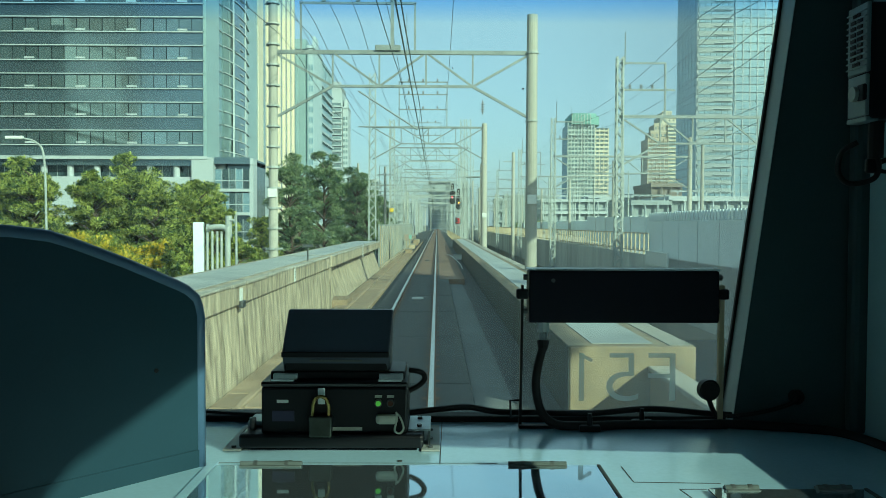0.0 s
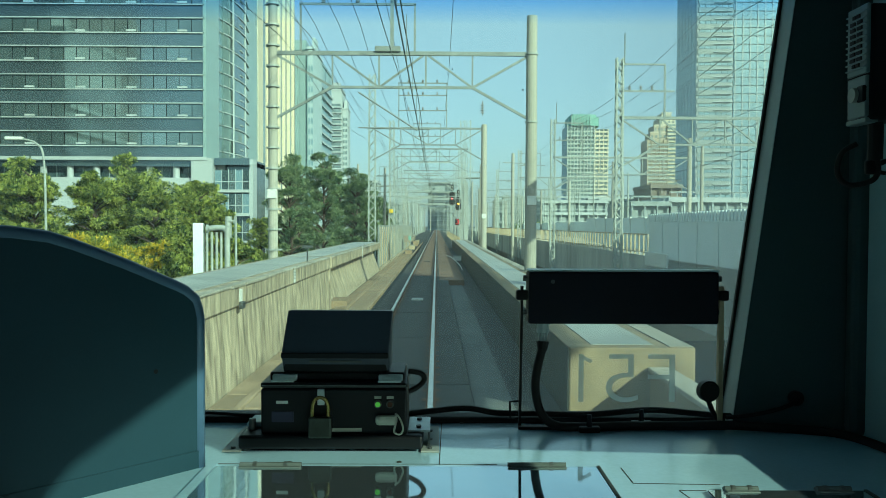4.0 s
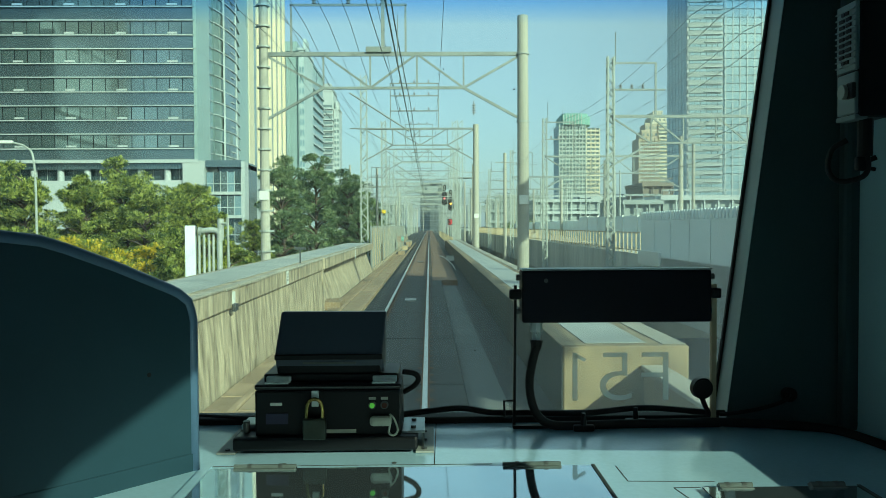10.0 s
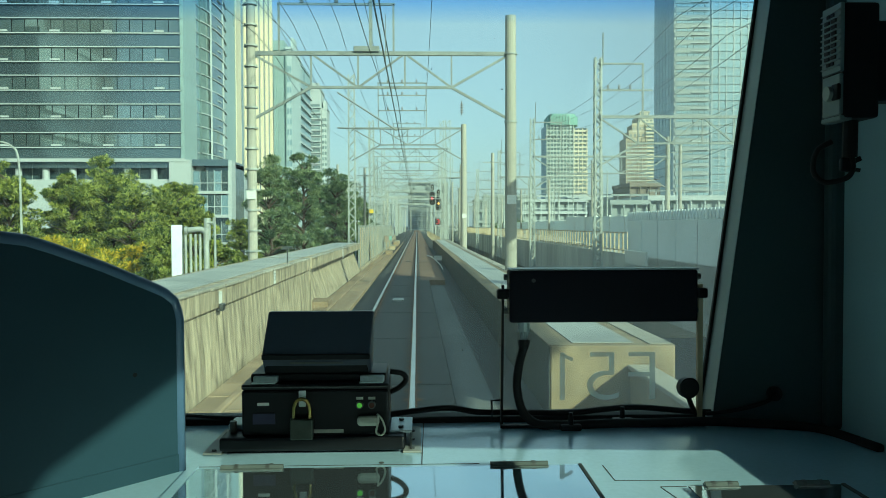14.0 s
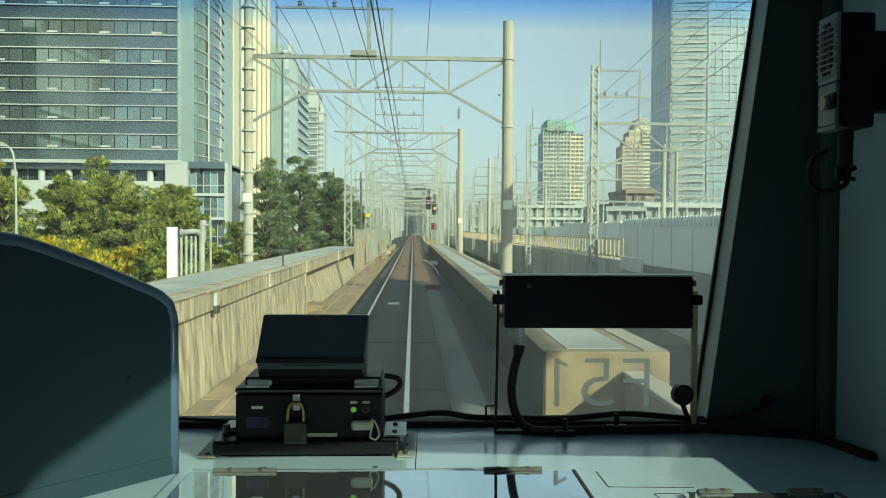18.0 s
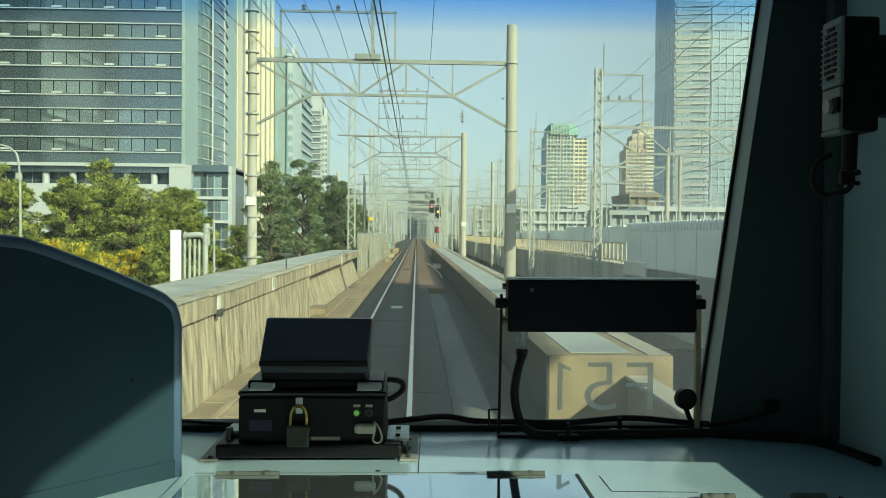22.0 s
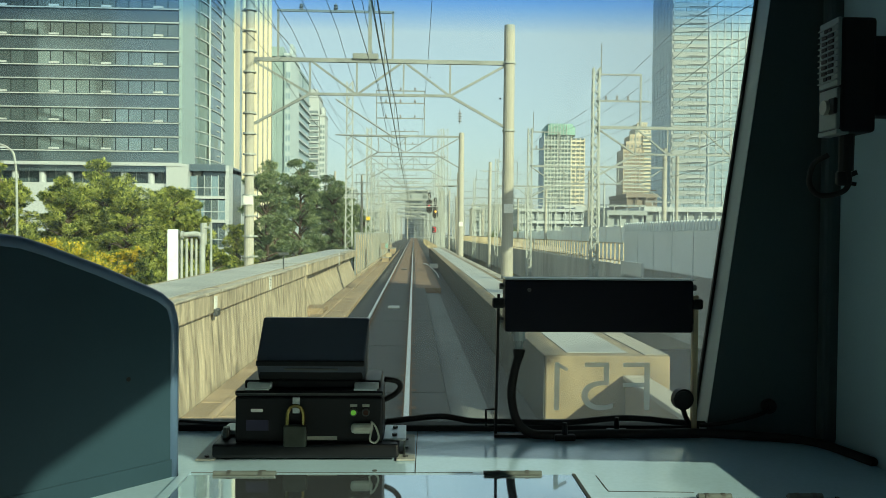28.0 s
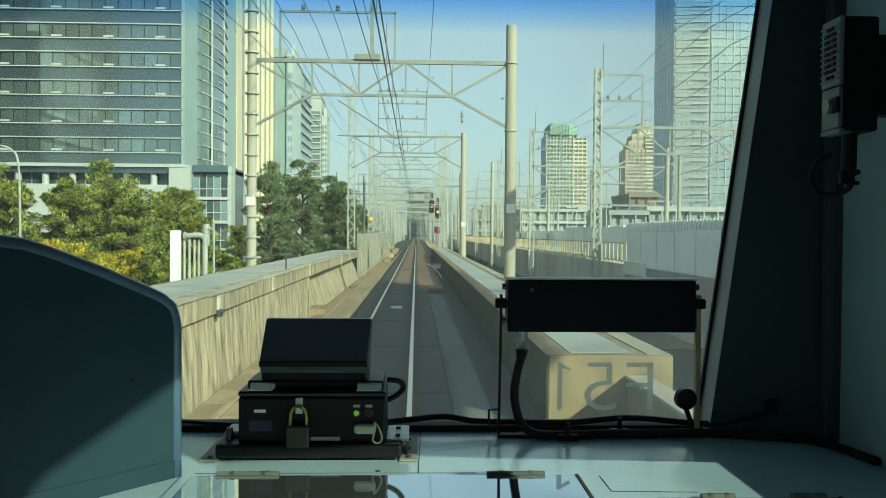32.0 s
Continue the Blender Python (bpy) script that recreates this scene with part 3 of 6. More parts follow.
def gantry_beam(parent, xl, xr, zt, zb, y=0.0, inset=2.1):
    """Straight top chord, shorter bottom chord, raked ends, struts and braces."""
    part("top_chord", bar((xl, y, zt), (xr, y, zt), 0.12, 0.14), galvanised, parent)
    a, c = xl + inset, xr - inset
    part("bottom_chord", bar((a, y, zb), (c, y, zb), 0.09, 0.09), galvanised, parent)
    part("end_brace", bar((xl, y, zb - 1.15), (a, y, zb), 0.09, 0.09), galvanised, parent)
    part("end_brace", bar((xr, y, zb - 1.15), (c, y, zb), 0.09, 0.09), galvanised, parent)
    part("diagonal", bar((xl, y, zt), (a, y, zb), 0.08, 0.08), galvanised, parent)
    part("diagonal", bar((xr, y, zt), (c, y, zb), 0.08, 0.08), galvanised, parent)
    n = max(2, round((c - a) / 1.7))
    for i in range(n + 1):
        x = a + (c - a) * i / n
        part("strut", bar((x, y, zb), (x, y, zt), 0.06, 0.06), galvanised, parent)
        if i < n:
            u, v = (zb, zt) if i % 2 else (zt, zb)
            part("diagonal", bar((x, y, u), (x + (c - a) / n, y, v), 0.07, 0.07), galvanised, parent)


def insulator_string(parent, p, down=0.5):
    bm = tube([p, (p[0], p[1], p[2] - down)], 0.018, 6)
    for i in range(4):
        z = p[2] - down * (0.25 + 0.18 * i)
        tube([(p[0], p[1], z - 0.02), (p[0], p[1], z + 0.02)], 0.085, 8, bm, r1=0.04)
    part("insulator", bm, insulator, parent, "ribbed grey insulator")


def hanger_frame(parent, x0, x1, z0, z1, y=0.0, mids=()):
    """A light upright frame that carries the feeder wires."""
    for x in (x0, x1):
        part("frame_post", bar((x, y, z0), (x, y, z1), 0.07, 0.07), galvanised, parent)
    for z in (z1, *mids):
        part("frame_bar", bar((x0 - 0.05, y, z), (x1 + 0.05, y, z), 0.07, 0.08), galvanised, parent)
        for k in (0.2, 0.5, 0.8):
            insulator_string(parent, (x0 + (x1 - x0) * k, y, z), -0.28)


def registration_arm(parent, x, y, z):
    """The arm that steadies the contact wire."""
    part("arm_tube", tube([(x - 2.2, y, z + 1.6), (x - 0.1, y, z + 0.25)], 0.03, 8), galvanised, parent)
    part("arm_tube", tube([(x - 2.2, y, z + 0.35), (x + 0.35, y, z + 0.3)], 0.025, 8), galvanised, parent)
    part("steady_arm", tube([(x + 0.3, y, z + 0.3), (x, y, z)], 0.015, 6), galvanised, parent)


def start_gantry(y, label="galvanised overhead line gantry spanning the track"):
    return thing("overhead_gantry", label, "gantry", at=(0, y, 0), group="overhead line gantries")


g = start_gantry(29, "galvanised truss gantry on two round concrete poles over the track")
concrete_pole(g, -5.8, 0, GROUND, 13.5, [0.6 + 0.72 * i for i in range(18)], 0.16, 3.3)
concrete_pole(g, 3.34, 0, GROUND, 9.6, [5.87, 8.26], 0.2, 3.1)
gantry_beam(g, -5.8, 3.34, 8.26, 7.07)
hanger_frame(g, -4.82, -0.8, 8.26, 9.98)
part("frame_post", bar((-1.6, 0, 8.3), (-1.6, 0, 11.5), 0.12, 0.12), galvanised, g)
part("bracket", box(-2.2, -1.3, -0.15, 0.15, 8.3, 8.5, 0.02), galvanised, g)
insulator_string(g, (1.6, 0, 6.6))
registration_arm(g, -0.59, 0, 5.3)
g = start_gantry(60, "galvanised truss gantry with a lattice mast and a concrete pole")
lattice_post(g, -4.75, 0, GROUND, 13.2, 0.52)
concrete_pole(g, 3.45, 0, GROUND, 9.6, [6.6], 0.21, 2.9)
gantry_beam(g, -4.75, 3.45, 9.3, 8.1)
hanger_frame(g, -2.8, 0.7, 9.3, 12.6, mids=(10.6, 11.7))
registration_arm(g, -0.59, 0, 5.3)
g = start_gantry(92, "galvanised lattice gantry spanning the track")
lattice_post(g, -5.1, 0, GROUND, 14.0, 0.62)
lattice_post(g, 3.5, 0, GROUND, 14.0, 0.62)
gantry_beam(g, -5.1, 3.5, 10.8, 9.4)
hanger_frame(g, -2.6, 0.4, 10.8, 13.6, mids=(12.2,))
registration_arm(g, -0.59, 0, 5.3)
for i, y in enumerate((124, 156, 190, 224, 260, 298, 340, 385)):
    h = copy_thing(g, pose(-0.00004 * max(0, y - 120) ** 2, y, -0.3 - 0.15 * i))

# ---- wires ----
def wire(x, z, y0, y1, sag=0.6, span=31.0, r=0.014, label="dark overhead wire strung between the gantries"):
    pts, y = [], y0
    while y <= y1:
        k = ((y - 29) % span) / span
        pts.append((x - 0.00004 * max(0, y - 120) ** 2, y, z - 4 * sag * k * (1 - k)))
        y += span / 8
    solid("overhead_wire", tube(pts, r, 5), wire_dark, label, "wire", group="overhead wires")


wire(-0.59, 5.3, -4, 300, 0.0, label="taut copper contact wire over the track")
wire(-0.62, 6.5, -4, 300, 0.55)
wire(-1.3, 7.4, -4, 300, 0.5, r=0.012)
for x, z in ((-1.75, 9.9), (-2.9, 9.9), (-3.7, 9.9), (-4.6, 9.9), (-4.2, 8.6), (-5.2, 8.6), (-5.9, 11.2), (0.6, 11.0)):
    wire(x, z, -4, 300, 0.7, r=0.012)
for x, z in ((9.5, 9.8), (10.6, 9.8), (11.4, 9.2), (12.6, 9.2), (13.6, 7.0), (13.6, 6.0), (15.5, 8.6)):
    wire(x, z, 14, 300, 0.7, r=0.012)
dropper = finish("dropper", tube([(0, 0, 0), (0, 0, 1.0)], 0.008, 4), wire_dark)
drops = thing("wire_droppers", "thin droppers between the contact wire and the wire above", "wire", kind="stuff")
for i in range(60):
    piece("dropper", dropper, drops, pose(-0.6, 8 + 4 * i, 5.3))

# ---- signal ----
sg = thing("railway_signal", "black railway signal with red and amber lamps lit", "signal", at=(2.1, 112, 0))
lattice_post(sg, 1.55, 0.6, GROUND, 11.0, 0.75)
for x, z, m in ((0.0, 5.9, lamp_red), (0.85, 5.2, lamp_amber)):
    ring = [(x + 0.4 * math.cos(a), 0, z + (0.55 if math.sin(a) > 0 else -0.55) + 0.4 * math.sin(a)) for a in (2 * math.pi * k / 20 for k in range(20))]
    head = part("signal_head", prism(ring, (0, 0.12, 0)), signal_black, sg)
    for dz in (0.55, 0.0, -0.55):
        part("lens", tube([(x, -0.02, z + dz), (x, 0.05, z + dz)], 0.12, 12), m if dz == 0.0 else signal_black, head)
        part("hood", tube([(x, -0.28, z + dz + 0.16), (x, 0.0, z + dz + 0.16)], 0.05, 6), signal_black, head)
    plate = part("number_sign", box(x - 0.2, x + 0.2, 0.02, 0.06, z + 1.05, z + 1.9, 0.02), signal_black, sg)
    part("sign_mark", box(x - 0.06, x + 0.06, 0.012, 0.02, z + 1.22, z + 1.36), ivory, plate)
    part("sign_mark", box(x - 0.06, x + 0.06, 0.012, 0.02, z + 1.52, z + 1.7), ivory, plate)
part("platform", box(-0.6, 1.6, -0.3, 0.5, 3.85, 3.98), galvanised, sg)
for x in (-0.55, 0.4, 1.4):
    part("guard_post", bar((x, -0.25, 3.98), (x, -0.25, 5.0), 0.05, 0.05), galvanised, sg)
for z in (4.45, 5.0):
    part("guard_rail", bar((-0.55, -0.25, z), (1.4, -0.25, z), 0.04, 0.04), galvanised, sg)
part("brace", bar((0.0, 0.3, 3.85), (1.2, 0.5, 2.4), 0.1, 0.1), galvanised, sg)
route = part("route_panel", box(0.4, 1.15, -0.05, 0.1, 2.25, 3.15, 0.03), signal_black, sg, "dark panel showing a red figure three")
lettering("3", 0.9, figure_red, pose(0.56, -0.056, 2.38, 90, 0, 0), "lettering", route, "red lit figure", across=(0.45, 0.65))

# ---- the other viaduct ----
via = thing("viaduct", "weathered concrete railway viaduct running alongside", "viaduct", kind="structure")
part("deck_side", box(10.4, 19.5, 12, 420, -1.9, 0.75, 0.03), viaduct_concrete, via)
for i in range(14):
    part("pier", box(11.5, 18.5, 16 + 28 * i, 18.2 + 28 * i, GROUND, -1.9), viaduct_concrete, via)
part("white_box", box(10.3, 10.7, 36.5, 40.2, 0.3, 0.95, 0.02), label_white, via, "pale box girder end")
bar_r = thing("hand_railing", "sunlit weathered yellow railing with upright bars on the viaduct", "railing", at=(10.5, 40.4, 0.75), group="railings")
me = finish("railing_post", bar((0, 0, 0), (0, 0, 1.05), 0.07, 0.07), rail_yellow)
for i in range(180):
    piece("railing_post", me, bar_r, pose(0, 0.9 * i, 0))
part("rail_bar", bar((0, 0, 1.05), (0, 250, 1.05), 0.06, 0.06), rail_yellow, bar_r)
part("rail_bar", bar((0, 0, 0.15), (0, 250, 0.15), 0.05, 0.05), rail_yellow, bar_r)
barrier = thing("noise_barrier", "pale blue-grey panel noise barrier with ribbed top", "barrier", at=(10.45, 14, 0))
me = finish("panel", box(-0.05, 0.05, 0.05, 2.47, -1.4, 2.39, 0.012, seg=1), barrier_panel)
post = finish("joint_post", box(-0.03, 0.06, -0.05, 0.05, -1.4, 2.38), steel_dark)
for i in range(11):
    piece("panel", me, barrier, pose(0, 2.5 * i - 1.5, 0))
    piece("joint_post", post, barrier, pose(0, 2.5 * i - 1.5, 0))
me = finish("rib", box(-0.09, 0.02, 0.04, 0.26, 2.4, 2.8, 0.012, seg=1), barrier_panel)
for i in range(76):
    piece("rib", me, barrier, pose(0, 0.35 * i - 0.6, 0))
part("rib_backing", box(0.0, 0.05, -0.9, 26.2, 2.4, 2.78), galvanised, barrier, "grey backing sheet behind the ribs")
b3 = thing("noise_barrier", "plain pale grey panel barrier rising beside the railing", "barrier", at=(13.0, 46.5, 0))
me = finish("panel", box(-0.05, 0.05, 0.03, 3.97, 0.7, 2.72, 0.012, seg=1), barrier_panel)
post = finish("joint_post", box(-0.1, 0.02, -0.05, 0.05, 0.7, 2.78), label_white)
for i in range(6):
    piece("panel", me, b3, pose(0, 4 * i, 0.03 * i))
    piece("joint_post", post, b3, pose(0, 4 * i, 0.03 * i))
b2 = thing("noise_barrier", "pale blue-grey panel noise barrier far along the viaduct", "barrier", at=(19.6, 40, 0))
me = finish("panel", box(-0.05, 0.05, 0.02, 4.96, 0.7, 2.75, 0.012, seg=1), barrier_panel)
for i in range(30):
    piece("panel", me, b2, pose(0, 5 * i, 0))

m1 = thing("overhead_mast", "tall galvanised lattice mast with cross arms", "mast", at=(8.9, 40, 0), group="lattice masts")
lattice_post(m1, 0, 0, GROUND, 10.4, 0.36)
part("lightning_rod", tube([(0.25, 0, 10.0), (0.25, 0, 11.6)], 0.03, 6), galvanised, m1)
part("cross_arm", bar((0, 0, 10.1), (2.25, 0, 10.1), 0.08, 0.08), galvanised, m1)
part("cross_arm", bar((0, 0, 8.8), (2.7, 0, 8.8), 0.08, 0.08), galvanised, m1)
part("cross_arm", bar((2.22, 0, 7.5), (2.22, 0, 10.1), 0.08, 0.08), galvanised, m1)
for x in (0.5, 1.05, 1.6):
    insulator_string(m1, (x, 0, 8.8), -0.3)
gantry_beam(m1, 0.0, 10.4, 7.5, 6.2, inset=2.0)
concrete_pole(m1, 10.4, 0, GROUND, 9.0, [6.0, 7.4], 0.18)
for y in (62, 88, 118, 150, 185, 225, 270):
    copy_thing(m1, pose(8.9 + 0.15 * math.sin(y), y, -0.1))
pole = thing("line_pole", "slender concrete line pole", "pole", at=(26, 80, 0), group="line poles")
concrete_pole(pole, 0, 0, GROUND, 10.3, [8.6, 9.4], 0.17)
part("cross_arm", bar((-1.2, 0, 9.3), (1.2, 0, 9.3), 0.08, 0.08), galvanised, pole)
for x, y in ((8.0, 86), (5.4, 100), (6.5, 150), (4.6, 200), (12.0, 130), (20.5, 95), (-7.0, 110), (-8.0, 140), (-6.4, 175), (-7.6, 210), (-9, 250), (7, 240), (9, 290), (-12, 300), (15, 210), (19, 260)):
    copy_thing(pole, pose(x, y, -0.5 + 0.4 * math.sin(x * y), 0, 0, x * 3))

for i in range(26):
    copy_thing(pole, pose((-1) ** i * (5.5 + (i * 37) % 19) + 3, 165 + 8.5 * i, -0.6 + 0.5 * math.sin(i * 1.3), 0, 0, 29 * i))
slim = thing("line_pole", "slender pale steel line pole with a short arm", "pole", at=(14.6, 104, 0), group="line poles")
part("shaft", tube([(0, 0, GROUND), (0, 0, 8.6)], 0.11, 8, r1=0.08), galvanised_pale, slim)
part("cross_arm", bar((-0.2, 0, 8.2), (1.5, 0, 8.2), 0.06, 0.06), galvanised_pale, slim)
for i in range(1, 26):
    copy_thing(slim, pose(14.6 + 1.1 * math.sin(i * 2.3), 104 + 8.6 * i, 0.35 * math.sin(i * 1.9), 0, 0, 180 * (i % 2)))
for i in range(24):
    copy_thing(slim, pose(22.5 + 1.6 * math.sin(i * 1.7), 96 + 9.4 * i, 0.6 * math.sin(i * 1.1), 0, 0, 180 * (i % 2)))
for i in range(22):
    copy_thing(slim, pose(4.6 + 0.7 * math.sin(i * 2.9), 122 + 9.0 * i, 0.5 * math.sin(i * 2.2), 0, 0, 180 * (i % 2)))
for i in range(16):
    copy_thing(slim, pose(-4.9 - 0.8 * math.sin(i * 2.1) ** 2, 132 + 12.0 * i, 0.5 * math.sin(i * 1.4), 0, 0, 180 * (i % 2)))
for i, y in enumerate((108, 140, 172, 207, 242, 280, 320)):
    copy_thing(m1, pose(-5.4 - 0.6 * (i % 3), y, -0.2 - 0.2 * i, 0, 0, 180))

for x, y, h in ((-5.2, 95, 14.2), (3.2, 104, 15.5), (-6.3, 126, 13.0), (4.4, 132, 14.0), (-7.4, 158, 13.0), (6.0, 170, 14.0)):
    t = thing("overhead_mast", "pale galvanised lattice mast carrying the overhead gantries", "mast", at=(x, y, 0), group="lattice masts")
    lattice_post(t, 0, 0, GROUND, h, 0.6)
    way = 1 if x < 0 else -1
    for z in (5.6, 7.6, 10.2):
        part("cross_arm", bar((0, 0, z), (way * 7.5, 0, z), 0.1, 0.1), galvanised_pale, t)
    part("brace", bar((0, 0, 5.6), (way * 2.2, 0, 7.6), 0.08, 0.08), galvanised_pale, t)
    for k in (1.4, 2.6, 4.6):
        insulator_string(t, (way * k, 0, 7.6), 0.5)

# higher viaduct beside and behind the train, unseen, girder sized to shade the track
high = thing("viaduct", "tall grey concrete girder of a higher viaduct beside the line", "viaduct", kind="structure")
part("girder", box(10.0, 10.4, -120, 24.0, 7.1, 8.9, 0.04), viaduct_concrete, high)
for i in range(5):
    part("pier", box(10.0, 10.4, -100 + 28 * i, -99.2 + 28 * i, GROUND, 7.1), viaduct_concrete, high)

# ---- buildings ----
def pane_grid(parent, name, material, x0, y0, ux, uy, z0, cols, rows_, cw, rh, w, h, proud=0.06):
    """Windows as pieces on one facade that runs from (x0, y0) along (ux, uy)."""
    me = finish(name, box(-w / 2, w / 2, -proud, 0.1, -h / 2, h / 2), material)
    turn = math.degrees(math.atan2(uy, ux))
    for r in range(rows_):
        for c in range(cols):
            d = (c + 0.5) * cw
            piece(name, me, parent, pose(x0 + ux * d, y0 + uy * d, z0 + (r + 0.5) * rh, 0, 0, turn))


def office_block():
    t = thing("office_building", "glass-fronted office building with pale floor bands and spandrels", "building")
    x0, x1, y0, y1, h = -82.0, -35.2, 124.2, 164.0, 62.0
    part("core", box(x0, x1, y0 + 0.6, y1, 11.0, h), spandrel, t)
    part("base", box(x0, x1 + 2.5, y0 + 2.5, y1, GROUND, 11.9), pale_cladding, t, "pale panelled base storeys")
    part("plinth_wall", box(x0, x1 + 0.2, y0 + 0.5, y0 + 2.4, GROUND, 9.3), pale_cladding, t)
    part("ledge", box(x0, x1 + 0.4, y0 - 0.2, y1, 11.9, 12.4), pale_cladding, t)
    for k in range(12):
        part("column", tube([(x0 + 1.6 + 4.05 * k, y0 + 1.4, GROUND), (x0 + 1.6 + 4.05 * k, y0 + 1.4, 11.9)], 0.5, 12), pale_cladding, t)
    part("shop_window", box(x0, x1 - 2, y0 + 2.3, y0 + 2.5, 9.4, 11.6), shop_glass, t)
    for k in range(24):
        part("shop_mullion", box(x0 + 1.2 + 2.02 * k, x0 + 1.27 + 2.02 * k, y0 + 2.2, y0 + 2.3, 9.4, 11.6), grey_cladding, t)
    pitch = 4.26

    def bow(out, z):
        """Plan of the bowed glass bay on the flank."""
        ring = [(x1 + out + 0.9 * math.sin(math.pi * k / 8), y0 + 9.9 + 17.6 * k / 8, z) for k in range(9)]
        return [(x1 - 0.3, y0 + 9.9, z)] + ring + [(x1 - 0.3, y0 + 27.5, z)]

    part("bay_glass", prism(bow(0.3, 12.4), (0, 0, h - 12.4)), bay_glass, t, "pale green bowed glass bay")
    part("strip_glass", box(x1 - 0.1, x1 + 0.05, y0 + 7.2, y0 + 9.9, 12.4, h), blue_glass, t, "blue glass strip")
    part("flank_panel", box(x1 - 0.1, x1 + 0.1, y0 + 27.5, y1 - 3.5, 9, h), corner_glass, t, "plain pale flank panel")
    part("flank_edge", box(x1 - 0.1, x1 + 0.25, y1 - 3.5, y1 + 0.3, GROUND, h), beige_cladding, t, "cream edge strip")
    for k, yy in enumerate((13.2, 21.5)):
        part("bay_mullion", box(x1 + 1.0, x1 + 1.28, y0 + yy, y0 + yy + 0.12, 12.4, h), pale_cladding, t)
    part("spandrel", box(x0, x1, y0 + 0.35, y0 + 0.62, 12.4, 13.98), spandrel, t)
    for f in range(11):
        z = 14.0 + pitch * f
        part("floor_band", box(x0, x1, y0 + 0.0, y0 + 0.6, z - 0.02, z + 0.14), pale_cladding, t)
        part("floor_band", box(x0, x1, y0 + 0.0, y0 + 0.6, z + 2.2, z + 2.36), pale_cladding, t)
        part("spandrel", box(x0, x1, y0 + 0.35, y0 + 0.62, z + 2.36, z + pitch - 0.02), spandrel, t)
        for zb in (z, z + 2.2):
            part("side_band", prism(bow(0.5, zb), (0, 0, 0.16)), pale_cladding, t)
            part("strip_bar", box(x1 - 0.02, x1 + 0.2, y0 + 7.2, y0 + 9.8, zb, zb + 0.1), pale_cladding, t)
    me = finish("window_pane", box(-0.9, 0.9, 0, 0.12, 0, 1.86), tower_glass)
    sill = finish("vent_sash", box(-0.75, 0.75, -0.12, 0.0, 0, 0.28), pale_cladding)
    side = finish("window_pane", box(-0.1, 0.05, -1.2, 1.2, 0, 1.95), tower_glass)
    sash = finish("bay_sash", box(-0.05, 0.08, -1.1, 1.1, 0, 0.2), pale_cladding)
    for f in range(7):
        z = 14.0 + pitch * f
        for c in range(24):
            piece("window_pane", me, t, pose(x1 - 1.0 - 1.93 * c, y0 + 0.36, z + 0.24))
        for c in range(6):
            piece("vent_sash", sill, t, pose(x1 - 3.4 - 7.7 * c, y0 + 0.36, z + 0.3))
        for c in (0, 1, 2):
            piece("window_pane", side, t, pose(x1 + 1.18, y0 + 14.6 + 2.6 * c, z + 0.24))
        piece("bay_sash", sash, t, pose(x1 + 1.3, y0 + 18.6, z + 1.0))
        part("corner_joint", box(x1 - 0.1, x1 + 0.32, y0 - 0.02, y0 + 7.2, z + 2.25, z + 2.3), galvanised, t)
    part("corner_panel", box(x1 - 0.2, x1 + 0.3, y0, y0 + 7.2, 12.4, h), corner_glass, t, "pale panelled corner strip")
    # glazed entrance storeys at the corner
    part("entrance_core", box(x1 - 0.2, x1 + 6.6, y0 + 3.2, y0 + 12, GROUND, 12.0), spandrel, t)
    part("entrance_post", box(x1 - 2.0, x1 + 1.2, y0 - 0.1, y0 + 3.0, GROUND, 12.2), pale_cladding, t)
    part("entrance_edge", box(x1 + 6.6, x1 + 7.1, y0 + 1.0, y0 + 3.6, GROUND, 12.2), pale_cladding, t)
    part("entrance_soffit", box(x1 + 1.2, x1 + 6.6, y0 + 0.7, y0 + 12, 11.3, 12.3), spandrel, t)
    for k, z in enumerate((7.4, 3.8, -0.4)):
        part("entrance_slab", box(x1 + 1.2, x1 + 6.6, y0 + 0.6, y0 + 3.2, z - 0.3, z + 0.15), pale_cladding, t)
        part("entrance_sill", box(x1 + 1.3, x1 + 6.6, y0 + 0.9, y0 + 1.1, z + 1.3, z + 1.42), pale_cladding, t)
        for c in range(5):
            part("entrance_pane", box(x1 + 1.3 + 1.06 * c, x1 + 2.28 + 1.06 * c, y0 + 1.0, y0 + 1.1, z + 0.15, z + 3.1), (blue_glass, shop_glass, tower_glass)[(2 * k + c) % 3], t)
            part("entrance_mullion", box(x1 + 2.28 + 1.06 * c, x1 + 2.36 + 1.06 * c, y0 + 0.92, y0 + 1.1, z + 0.15, z + 3.3), pale_cladding, t)


office_block()


